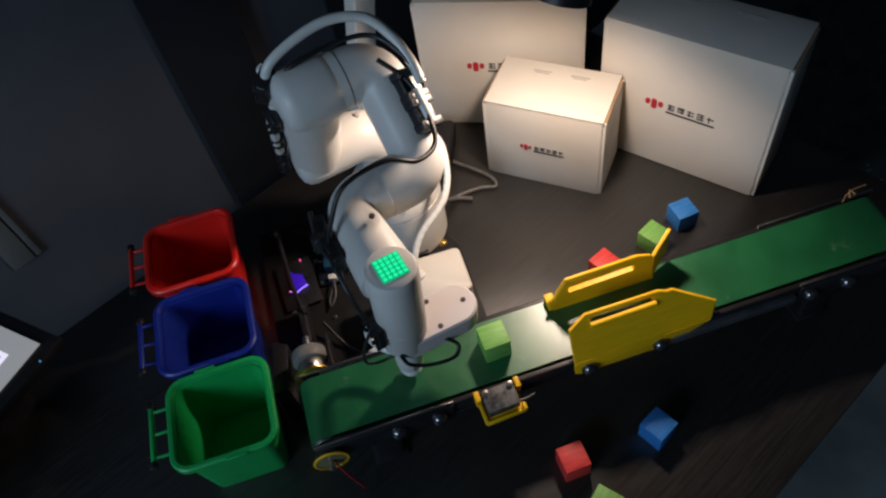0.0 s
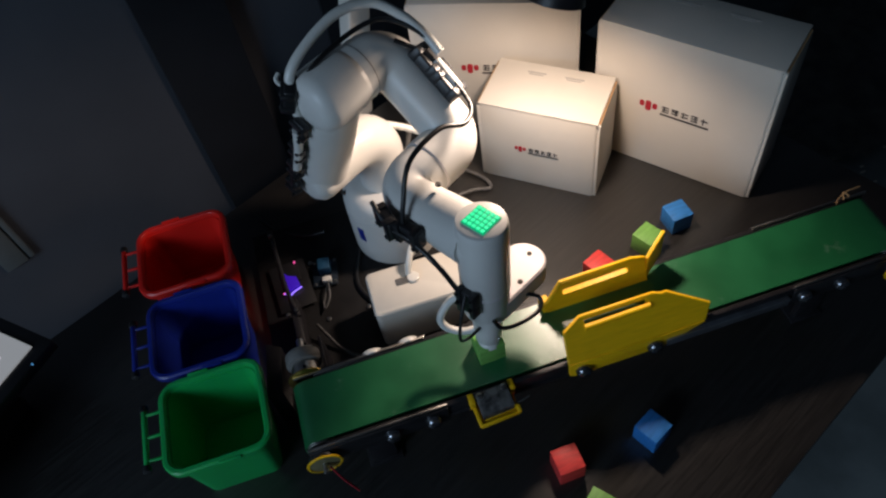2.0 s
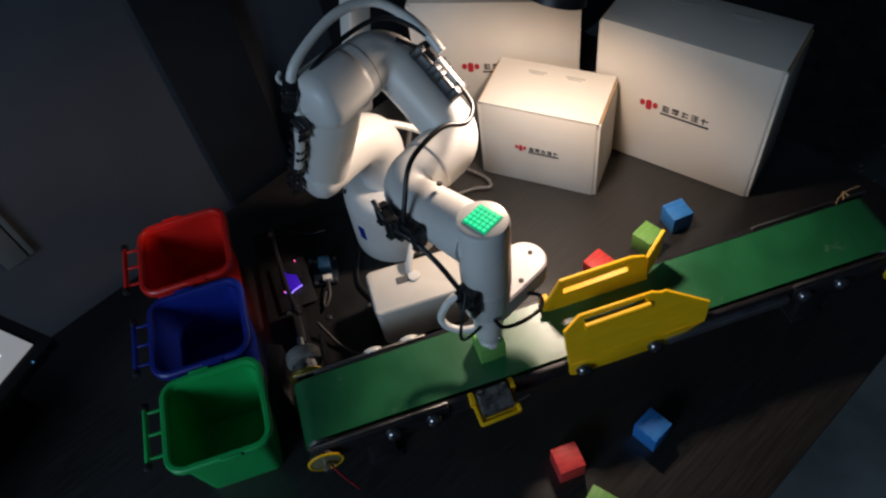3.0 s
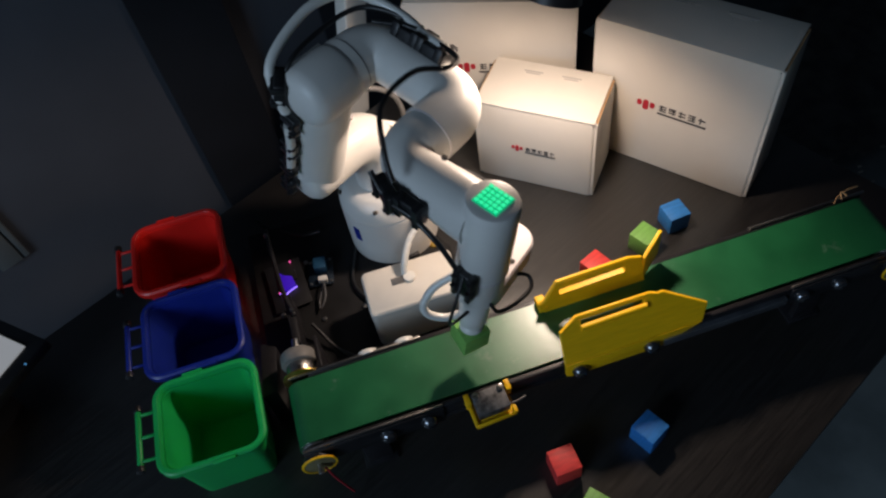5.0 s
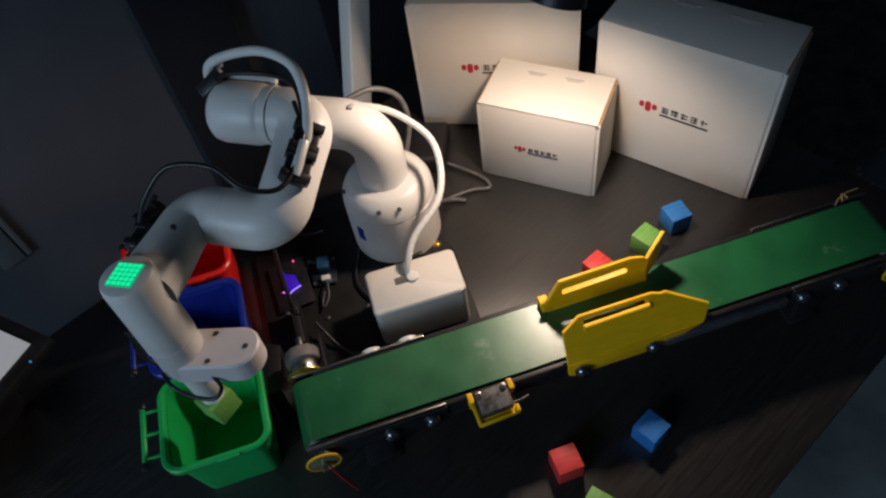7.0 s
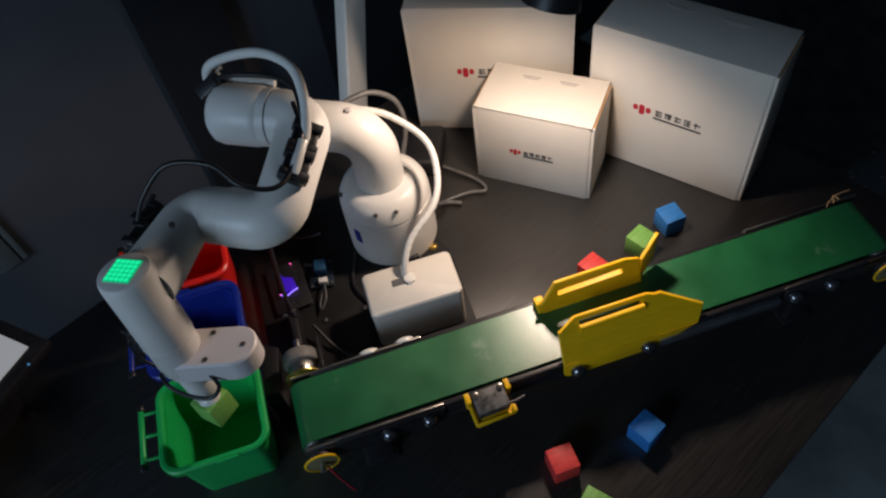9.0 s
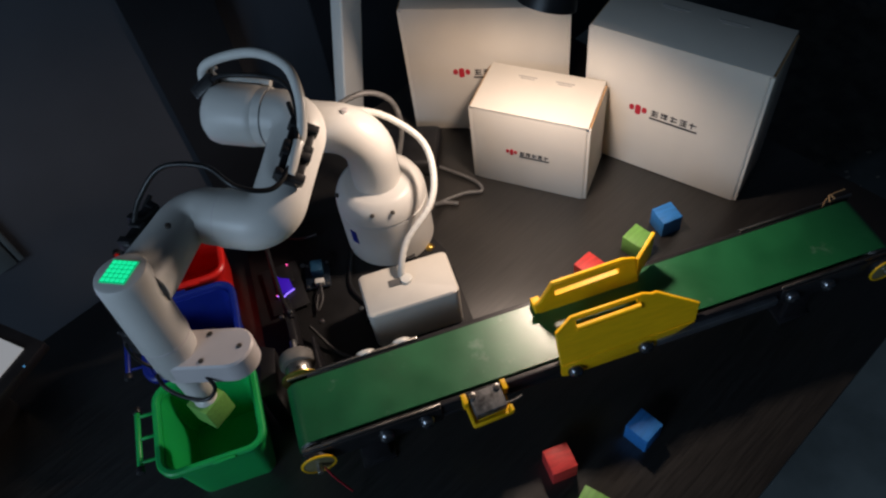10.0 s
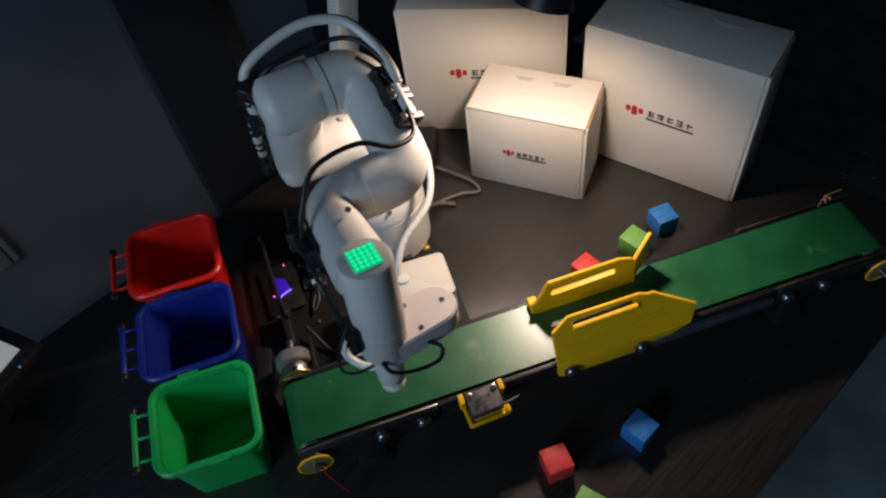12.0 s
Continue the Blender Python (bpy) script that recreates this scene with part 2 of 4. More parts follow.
def prism(outline, z0, z1, bevel=0.0, segs=2):
    """An outline in x, y raised from z0 to z1."""
    bm = bmesh.new()
    lo = [bm.verts.new((x, y, z0)) for x, y in outline]
    hi = [bm.verts.new((x, y, z1)) for x, y in outline]
    n = len(outline)
    bm.faces.new(lo[::-1])
    bm.faces.new(hi)
    for i in range(n):
        bm.faces.new((lo[i], lo[(i + 1) % n], hi[(i + 1) % n], hi[i]))
    bmesh.ops.recalc_face_normals(bm, faces=bm.faces)
    if bevel:
        bmesh.ops.bevel(bm, geom=bm.edges[:], offset=bevel, segments=segs, profile=0.5, affect="EDGES")
    return finish(bm)


def rounded_rect(w, d, r, n=6):
    pts = []
    for cx, cy, a0 in ((w / 2 - r, d / 2 - r, 0), (-w / 2 + r, d / 2 - r, 90), (-w / 2 + r, -d / 2 + r, 180), (w / 2 - r, -d / 2 + r, 270)):
        for k in range(n + 1):
            a = radians(a0 + 90 * k / n)
            pts.append((cx + r * math.cos(a), cy + r * math.sin(a)))
    return pts


def loft(rings, close=(True, True)):
    """Skin rings of equal point counts."""
    bm = bmesh.new()
    vs = [[bm.verts.new(p) for p in ring] for ring in rings]
    n = len(vs[0])
    for a, b in zip(vs, vs[1:]):
        for i in range(n):
            bm.faces.new((a[i], a[(i + 1) % n], b[(i + 1) % n], b[i]))
    if close[0]:
        bm.faces.new(vs[0][::-1])
    if close[1]:
        bm.faces.new(vs[-1])
    bmesh.ops.recalc_face_normals(bm, faces=bm.faces)
    return finish(bm)


# ---- room ----
TURN = 25.9                                # the table's heading against the belt
ROOM = pose(0, 0, 0, 0, 0, TURN)


def slab(name, sx, sy, sz, u, v, z, mat, label, category, bevel=0.0):
    ob = part(name, box_bm(sx, sy, sz, bevel), mat)
    ob.matrix_world = ROOM @ pose(u, v, z)
    return tagged(ob, label, category, kind="structure")


FLOOR_Z = -0.74
slab("floor", 5.0, 4.6, 0.05, 0, 0, FLOOR_Z - 0.025, FLOOR, "dark grey-green carpet floor of a dim room", "floor")
slab("ceiling", 5.0, 4.6, 0.05, 0, 0, 1.985, WALL, "plain dark ceiling", "ceiling")
slab("wall_north", 5.0, 0.06, 2.7, 0, 1.33, 0.61, WALL, "dark grey-blue panelled wall", "wall")
slab("wall_east", 0.06, 4.6, 2.7, 2.47, 0, 0.61, WALL, "plain dark wall", "wall")
slab("wall_south", 5.0, 0.06, 2.7, 0, -2.27, 0.61, WALL, "plain dark wall", "wall")
# west wall stands round an unseen opening, added to house the cool fill lamp
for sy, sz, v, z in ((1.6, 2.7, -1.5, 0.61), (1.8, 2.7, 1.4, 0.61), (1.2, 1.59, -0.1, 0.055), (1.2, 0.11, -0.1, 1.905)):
    slab("wall_west", 0.06, sy, sz, -2.47, v, z, WALL, "plain dark wall beside an added, unseen opening", "wall")
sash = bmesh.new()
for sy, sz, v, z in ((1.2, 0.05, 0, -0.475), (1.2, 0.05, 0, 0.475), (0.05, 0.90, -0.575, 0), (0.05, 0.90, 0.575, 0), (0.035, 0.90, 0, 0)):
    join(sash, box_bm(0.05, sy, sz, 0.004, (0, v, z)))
added_window_frame = part("window_1", sash, POST)
added_window_frame.matrix_world = ROOM @ pose(-2.475, -0.10, 1.35)
tagged(added_window_frame, "pale grey frame of an added, unseen window in the west wall", "window", kind="structure")


def wall_panel(u0, u1, mat, v, label, name):
    slab(name, u1 - u0, 0.008, 2.6, (u0 + u1) / 2, v, 0.56, mat, label, "curtain")


# first panel: a black sheet put where a soft shadow crosses the wall
wall_panel(0.300, 0.470, WALL_DARK, 1.275, "black strip in place of a shadow band on the wall", "curtain")
wall_panel(0.67, 2.2, WALL_DARK, 1.275, "black curtain hanging behind the boxes", "curtain")
post = part("post", loft([[(x, y, z) for x, y in rounded_rect(0.043, 0.03, 0.004)] for z in (0, 1.9)]), POST)
post.matrix_world = ROOM @ pose(0.342, 0.9, FLOOR_Z, 0, 12.4, 0)
tagged(post, "pale grey square metal post leaning behind the table", "post", kind="structure")
strip = part("trim", join(box_bm(0.045, 0.012, 1.5, 0.002, (0, 0, 0.75)), box_bm(0.012, 0.010, 1.5, 0.002, (0.032, 0.001, 0.75))), TRIM)
strip.matrix_world = ROOM @ pose(-0.135, 1.294, -0.27)
tagged(strip, "grey upright trim strip on the wall", "trim", kind="structure")


# ---- table ----
def table():
    t = thing("table", "black wood-grain laminate table with a thin top", "table", ROOM @ pose(0.04, 0.4135, 0))
    part("tabletop", box_bm(1.596, 0.803, 0.025, 0.002, (0, 0, -0.0125)), TABLE, t)
    for x in (-0.74, 0.74):
        for y in (-0.35, 0.35):
            part("leg", box_bm(0.045, 0.045, 0.715, 0.003, (x, y, -0.3825)), BLACK, t, "black square leg")


table()


# ---- cartons ----
def carton(w, d, h, m, label, logo):
    """A white mailing carton; origin at the front left bottom corner, front along x, depth along y."""
    t = thing("cardboard_box", label, "box", m, "cartons behind the belt")
    k = 0.004
    part("body", box_bm(w - 2 * k, d - 0.002, h - 0.003, 0.0015, (w / 2, d / 2 + 0.001, h / 2 - 0.0015)), CARD, t)
    part("front_panel", prism([(k, -0.0015), (w - k, -0.0015), (w - k, 0.0005), (k, 0.0005)], 0.001, h - 0.0025, 0.0004), CARD, t)
    for x0, x1 in ((-0.002, k - 0.0015), (w - k + 0.0015, w + 0.002)):
        f = bmesh.new()
        f = join(f, prism([(x0, 0.0005), (x1, 0.0005), (x1, d * 0.96), (x0, d * 0.96)], 0.001, h - 0.004, 0.001))
        f = join(f, prism([(x0, -0.0008), (x0 + (0.009 if x0 < 0 else -0.005), -0.0008), (x1, 0.002), (x0, 0.002)], 0.002, h - 0.005, 0.0003))
        part("side_flap", f, CARD, t)
        part("edge", prism([(x0 + 0.0003, 0.004), (x1 - 0.0003, 0.004), (x1 - 0.0003, d * 0.95), (x0 + 0.0003, d * 0.95)], h - 0.0045, h - 0.0032), KRAFT, t, "brown raw cardboard edge")
    part("lid", prism([(0.001, -0.002), (w - 0.001, -0.002), (w - 0.001, d), (0.001, d)], h - 0.0025, h, 0.0006), CARD, t)
    # a printed mark: three red rounded shapes, five dark blocks and a thin dark bar
    lx, lz, s = logo
    y0, y1 = -0.0022, -0.0014
    for dx, ww, hh in ((-0.34, 0.26, 0.36), (0, 0.3, 0.62), (0.34, 0.26, 0.36)):
        o = prism([(px, pz) for px, pz in rounded_rect(ww * s, hh * s, 0.12 * s, 3)], -y1, -y0)
        bmesh.ops.transform(o, matrix=Matrix.Translation((lx + dx * s, 0, lz - (0.06 * s if dx == 0 else 0))) @ pose(0, 0, 0, 90, 0, 0), verts=o.verts)
        part("red_mark", o, INK_RED, t, "small red printed mark")
    for i in range(5):
        o = box_bm(0.40 * s, 0.0008, 0.38 * s, 0.0, (lx + (0.9 + i * 0.5) * s, -0.0018, lz + 0.0 * s))
        part("printed_block", glyph(o, s, lx + (0.9 + i * 0.5) * s, lz, i), INK_BLACK, t, "dark printed block")
    for i, (fx, fy) in enumerate(((0.36, 0.80), (0.68, 0.80))):
        part("printed_line", box_bm(0.16 * w, 0.0022, 0.0006, 0.0, (fx * w, fy * d, h + 0.0002)), INK_GREY, t, "faint grey printed line")
        part("printed_line", box_bm(0.12 * w, 0.0016, 0.0006, 0.0, (fx * w, fy * d - 0.004, h + 0.0002)), INK_GREY, t, "faint grey printed line")
    part("printed_bar", box_bm(2.5 * s, 0.0008, 0.1 * s, 0.0, (lx + 1.9 * s, -0.0018, lz - 0.36 * s)), INK_BLACK, t, "thin dark printed bar")
    return t


def glyph(bm, s, x, z, i):
    """A few plain strokes in place of a printed sign."""
    bm.free()
    g = bmesh.new()
    for dz in ((0.13, -0.02, -0.16), (0.15, 0.05, -0.1), (0.1, -0.1), (0.16, 0.0, -0.16), (0.05,))[i]:
        join(g, box_bm(0.36 * s, 0.0008, 0.06 * s, 0, (x, -0.0018, z + dz * s)))
    join(g, box_bm(0.06 * s, 0.0008, 0.38 * s, 0, (x + (i % 2 - 0.5) * 0.12 * s, -0.0018, z)))
    return g


carton(0.1674, 0.0932, 0.1436, pose(0.1934, 0.735, 0, 0, 0, -39.3), "small white cardboard carton with a red printed mark, closed", (0.0590, 0.0705, 0.0175))
carton(0.236, 0.0941, 0.2264, pose(0.3649, 0.7285, 0, 0, 0, -50.8), "large white cardboard carton with a red printed mark, lid shut", (0.0790, 0.1120, 0.0270))
carton(0.236, 0.0941, 0.2264, pose(0.141, 0.8715, 0, 0, 0, -24.9), "large white cardboard carton standing behind the others", (0.081, 0.1165, 0.0270))


# ---- wooden cubes ----
def cube(mat, m, color):
    c = part("wooden_cube", box_bm(0.03, 0.03, 0.03, 0.0012), mat)
    c.matrix_world = m
    return tagged(c, f"{color} painted wooden toy cube", "cube", "wooden cubes")


cube(CUBE_BLUE, pose(0.4049, 0.542, 0.015, 0, 0, 5.3), "blue")
cube(CUBE_GREEN, pose(0.3513, 0.5209, 0.015, 0, 0, 27.3), "green")
cube(CUBE_RED, pose(0.273, 0.5023, 0.015, 0, 0, 24.1), "red")
cube(CUBE_RED, pose(0.133, 0.2729, 0.015, 0, 0, 2.2), "red")
cube(CUBE_BLUE, pose(0.2368, 0.2762, 0.015, 0, 0, 26.5), "blue")
cube(CUBE_GREEN, pose(0.1455, 0.2155, 0.015, 0, 0, 40), "green")
moved_cube = cube(CUBE_GREEN, pose(0.0876, 0.3923, 0.1172, 0, 0, 2.1), "green")


# ---- bins ----
def bin_thing(mat, m, color):
    t = thing("sorting_bin", f"open {color} plastic sorting bin with a bar handle", "bin", m, "sorting bins in a row")
    w, d, h = 0.106, 0.102, 0.098

    def ring(ww, dd, r, z):
        return [(x, y, z) for x, y in rounded_rect(ww, dd, r)]
    part("body", loft([ring(w * 0.84, d * 0.84, 0.012, 0), ring(w * 0.85, d * 0.85, 0.013, 0.002), ring(w, d, 0.016, h - 0.004),
                       ring(w - 0.004, d - 0.004, 0.015, h - 0.004), ring(w * 0.84 - 0.004, d * 0.84 - 0.004, 0.011, 0.003)]), mat, t)
    part("rim", loft([ring(w + 0.012, d + 0.012, 0.021, h - 0.008), ring(w + 0.0145, d + 0.0145, 0.022, h - 0.006), ring(w + 0.0145, d + 0.0145, 0.022, h + 0.001),
                      ring(w + 0.011, d + 0.011, 0.021, h + 0.003), ring(w + 0.003, d + 0.003, 0.017, h + 0.003), ring(w - 0.0005, d - 0.0005, 0.015, h + 0.0005),
                      ring(w - 0.0005, d - 0.0005, 0.015, h - 0.008), ring(w + 0.012, d + 0.012, 0.021, h - 0.008)], (False, False)), mat, t)
    for s in (-1, 1):
        part("clip", box_bm(0.024, 0.003, 0.005, 0.001, (-0.012 * s, s * (d / 2 + 0.008), h + 0.001)), mat, t)
    x0, x1 = -w / 2 - 0.006, -w / 2 - 0.026
    handle = rod((x1, -0.033, h - 0.004), (x1, 0.033, h - 0.004), 0.0032)
    for y in (-0.028, 0.0, 0.028):
        join(handle, rod((x0, y, h - 0.004), (x1, y, h - 0.004), 0.002, segs=12))
    hd = part("handle", handle, mat, t)
    for y, s in ((-0.033, -1), (0.033, 1)):
        part("end_cap", rod((x1, y, h - 0.004), (x1, y + 0.007 * s, h - 0.004), 0.0048), BLACK, hd, "black end cap")


bin_thing(GREEN, pose(-0.2245, 0.4265, 0), "green")
bin_thing(BLUE, pose(-0.2315, 0.5480, 0), "dark blue")
bin_thing(RED, pose(-0.2380, 0.6725, 0), "red")


# ---- conveyor ----
BZ, Y0, Y1 = 0.1018, 0.3534, 0.4292          # belt top and its two edges
YM, BX0, BX1 = (Y0 + Y1) / 2, -0.1185, 0.566
ROLL = 0.017


def conveyor():
    t = thing("conveyor", "small conveyor with a green belt on a black frame", "conveyor", pose(0, 0, 0))
    # the belt: a loop round two rollers
    loop = []
    for k in range(13):
        a = radians(-90 + 180 * k / 12)
        loop.append((BX1 + ROLL * math.cos(a), BZ - ROLL + ROLL * math.sin(a)))
    for k in range(13):
        a = radians(90 + 180 * k / 12)
        loop.append((BX0 + ROLL * math.cos(a), BZ - ROLL + ROLL * math.sin(a)))
    n = len(loop)
    inner = [(x - (0.0014 * ((x - BX1) / ROLL if x > BX1 else (x - BX0) / ROLL if x < BX0 else 0)), z - 0.0014 * ((z - BZ + ROLL) / ROLL)) for x, z in loop]
    rings = [[(x, Y0 + 0.001, z) for x, z in loop], [(x, Y1, z) for x, z in loop], [(x, Y1, z) for x, z in inner], [(x, Y0 + 0.001, z) for x, z in inner]]
    part("belt", loft(rings + rings[:1], (False, False)), BELT, t, "glossy green belt with a fine weave")
    for x in (BX0, BX1):
        part("roller", rod((x, Y0 - 0.002, BZ - ROLL), (x, Y1 + 0.002, BZ - ROLL), ROLL - 0.0018, segs=32), STEEL, t, "steel roller")
    for y, s in ((Y0 - 0.0045, -1), (Y1 + 0.0045, 1)):
        rail = box_bm(BX1 - BX0 - 0.02, 0.006, 0.022, 0.001, ((BX0 + BX1) / 2, y, BZ - 0.0135))
        join(rail, box_bm(BX1 - BX0 - 0.02, 0.003, 0.004, 0.0005, ((BX0 + BX1) / 2, y + 0.0035 * s, BZ - 0.024)))
        part("side_rail", rail, ANODISED, t, "black anodised side rail")
        for xa, xb in ((-0.131, 0.024), (0.434, 0.585)):
            part("cover_strip", box_bm(xb - xa, 0.003, 0.004, 0.001, ((xa + xb) / 2, y + 0.002 * s, BZ - 0.0015)), STEEL, t, "thin bare metal strip")
            part("bearing_plate", box_bm(xb - xa, 0.004, 0.03, 0.002, ((xa + xb) / 2, y + 0.0045 * s, BZ - 0.017)), BLACK, t, "black bearing plate")
    part("under_profile", box_bm(0.42, 0.05, 0.022, 0.002, (0.22, YM, BZ - 0.055)), ANODISED, t)
    part("silver_profile", box_bm(0.150, 0.010, 0.012, 0.001, (0.354, Y0 - 0.0085, BZ - 0.019)), ALU, t, "bare aluminium profile strip")
    for x in (-0.0404, 0.0057, 0.447, 0.4935, 0.1794, 0.2643):
        y = Y0 - 0.0085
        b2 = part("bolt", lathe([(0.0, 0.0), (0.0088, 0.0), (0.0092, 0.002), (0.0090, 0.005), (0.0078, 0.0085), (0.0055, 0.0105), (0.0, 0.0112)], 28), BOLT, t, "round polished steel bolt head")
        b2.matrix_local = pose(x, y, BZ - 0.017, 90, 0, 0)
        part("hex_socket", rod((0, 0, 0.0100), (0, 0, 0.0116), 0.0030, segs=6), BLACK, b2)
    for x in (-0.06, 0.48):
        for y in (Y0 + 0.004, Y1 - 0.004):
            part("leg", box_bm(0.03, 0.008, BZ - 0.03, 0.001, (x, y, (BZ - 0.03) / 2)), ANODISED, t, "black leg plate")
        part("foot_plate", box_bm(0.04, 0.085, 0.004, 0.001, (x, YM, 0.002)), ANODISED, t)
    # drive end: motor on the far side, flanged pulleys on both ends of the shafts
    for x in (BX0, BX1):
        part("hub", rod((x, Y0 - 0.0085, BZ - 0.020), (x, Y0 - 0.0165, BZ - 0.020), 0.0165, segs=32), BLACK, t, "black plastic hub")
        pu = part("pulley", lathe([(0.0168, 0), (0.0192, 0), (0.0196, 0.0008), (0.0192, 0.0018), (0.0172, 0.0022), (0.0168, 0)]), YELLOW, t, "yellow plastic flange ring")
        pu.matrix_local = pose(x, Y0 - 0.0165, BZ - 0.020, 90, 0, 0)
        part("pulley_face", rod((x, Y0 - 0.0163, BZ - 0.020), (x, Y0 - 0.0178, BZ - 0.020), 0.0172, segs=32), SMOKY, t, "smoky yellowish disc")
        part("axle", rod((x, Y0 - 0.0175, BZ - 0.020), (x, Y0 - 0.028, BZ - 0.020), 0.0035), STEEL, t)
    mx, mz = BX0 + 0.002, BZ - 0.011
    mo = part("motor", rod((mx, Y1 + 0.025, mz), (mx, Y1 + 0.041, mz), 0.0205, segs=40, edge=0.003), TOOLDARK, t, "grey ridged cylindrical drive motor")
    part("motor_face", rod((mx, Y1 + 0.041, mz), (mx, Y1 + 0.0425, mz), 0.017), STEEL, mo)
    part("motor_shaft", rod((mx, Y1 + 0.042, mz), (mx, Y1 + 0.061, mz), 0.0042), STEEL, mo, "bright steel shaft")
    part("coupling", rod((mx, Y1 + 0.009, mz), (mx, Y1 + 0.025, mz), 0.0160), STEEL, t, "bright steel coupling")
    fl = part("brass_flange", rod((mx, Y1 + 0.0070, mz), (mx, Y1 + 0.0090, mz), 0.0215, segs=40), BRASS, t, "thin brass flange ring")
    part("set_screw", rod((mx + 0.002, Y1 + 0.015, mz + 0.0140), (mx + 0.0025, Y1 + 0.015, mz + 0.0166), 0.0024), BLACK, fl)
    part("motor_bracket", box_bm(0.004, 0.055, 0.06, 0.001, (mx + 0.024, Y1 + 0.028, BZ - 0.035)), ANODISED, t, "black motor bracket")
    for x in (-0.038, 0.005):
        part("idler", rod((x, Y1 + 0.006, BZ - 0.012), (x, Y1 + 0.012, BZ - 0.012), 0.014), HOSE, t, "white plastic idler wheel")
    part("end_cord", tube([(0.543, Y1 + 0.003, BZ - 0.001), (0.551, Y1 + 0.009, BZ + 0.001), (0.564, Y1 + 0.013, BZ + 0.003), (0.580, Y1 + 0.014, BZ + 0.003)], 0.0008), KRAFT, t, "tan knotted string")
    part("cord_knot", tube([(0.554, Y1 + 0.005, BZ), (0.558, Y1 + 0.013, BZ + 0.003), (0.562, Y1 + 0.007, BZ + 0.001)], 0.0010), KRAFT, t, "tan knotted string")
    part("motor_wire", tube([(BX0 + 0.004, Y0 - 0.02, BZ - 0.026), (BX0 + 0.010, Y0 - 0.026, BZ - 0.05), (BX0 + 0.02, Y0 - 0.03, BZ - 0.09)], 0.0012), INK_RED, t, "thin dark red wire")


conveyor()


def slotted(left, right, slot, thick):
    """A plate with a slot cut through: outline left of the slot, outline right of it, both clockwise from the base."""
    (xa, a0, a1), (xb, b0, b1) = slot
    base, top_a, top_b = left[0][1], left[-1][1], right[0][1]
    bm = prism(left + [(xa, top_a), (xa, base)], -thick / 2, thick / 2)
    join(bm, prism([(xa, base), (xa, a0), (xa + 0.002, a0 - 0.0012), (xb - 0.002, b0 - 0.0012), (xb, b0), (xb, base)], -thick / 2, thick / 2))
    join(bm, prism([(xa, a1), (xa, top_a), (xb, top_b), (xb, b1)], -thick / 2, thick / 2))
    join(bm, prism([(xb, base), (xb, top_b)] + right[1:], -thick / 2, thick / 2))
    return finish(bm, False)


def guide(left, right, slot, y, thick, label, flare):
    """An upright guide plate; outlines and slot in x, z."""
    g = thing("guide_plate", label, "guide plate", pose(0, y, 0), "belt guides")
    b = slotted(left, right, slot, thick)
    bmesh.ops.transform(b, matrix=pose(0, 0, 0, 90, 0, 0), verts=b.verts)
    part("plate", b, YELLOW, g, "slotted yellow plate")
    ridge = sweep([Vector((x, 0, z)) for x, z in flare], 0.0024, 10) if flare else None
    if ridge:
        part("top_ridge", ridge, YELLOW, g)
    return g


Z = BZ
near = thing("guide_plate", "yellow printed guide plate bolted to the belt's rail", "guide plate", pose(0, 0.3465, BZ - 0.002), "belt guides")
lean = pose(0, 0, 0, -40, 0, 0) @ pose(0, 0, 0, 90, 0, 0)
crest = [(0.1668, 0.036), (0.187, 0.0486), (0.272, 0.0480), (0.281, 0.0445), (0.287, 0.0450), (0.3325, 0.0166)]
face_bm = slotted([(0.164, 0.0)] + crest[:2], [(0.266, 0.0481)] + crest[2:] + [(0.3235, 0.0)], ((0.191, 0.0385, 0.0445), (0.264, 0.0390, 0.0448)), 0.006)
bmesh.ops.transform(face_bm, matrix=lean, verts=face_bm.verts)
part("plate", face_bm, YELLOW, near)
for pts, r in ((crest, 0.0024), ([(0.164, 0.0), (0.1668, 0.036)], 0.0016), ([(0.3325, 0.0166), (0.3235, 0.0)], 0.0016)):
    rib = sweep([Vector((x, y, 0.0012)) for x, y in pts], r, 12)
    bmesh.ops.transform(rib, matrix=lean, verts=rib.verts)
    part("rib", rib, YELLOW, near, "raised yellow rib")
lip = sweep([Vector((0.190, 0.0358, 0.0040)), Vector((0.266, 0.0368, 0.0040))], 0.0036, 12)
bmesh.ops.transform(lip, matrix=lean, verts=lip.verts)
part("slot_lip", lip, YELLOW, near, "rounded yellow lip of the slot")
flange = prism([(0.163, 0.001), (0.3235, 0.001), (0.300, -0.012), (0.286, -0.020), (0.275, -0.026), (0.170, -0.026), (0.164, -0.022)], 0.0, 0.004, 0.0007)
bmesh.ops.transform(flange, matrix=pose(0, 0, 0, 90, 0, 0), verts=flange.verts)
part("flange", flange, YELLOW, near)

far = guide([(0.1663, Z), (0.1600, Z + 0.017), (0.168, Z + 0.020), (0.1815, Z + 0.050)],
            [(0.262, Z + 0.051), (0.2655, Z + 0.051), (0.281, Z + 0.045), (0.289, Z)],
            ((0.184, Z + 0.029, Z + 0.0385), (0.262, Z + 0.032, Z + 0.0412)), Y1 - 0.012, 0.006, "yellow printed guide plate across the belt's far side",
            [(0.1600, Z + 0.017), (0.168, Z + 0.020), (0.1815, Z + 0.050), (0.2655, Z + 0.051), (0.281, Z + 0.045)])
wing = prism([(0, 0.001), (0.033, 0.014), (0.0345, 0.054), (0.031, 0.055), (-0.003, 0.045)], -0.002, 0.002, 0.0007)
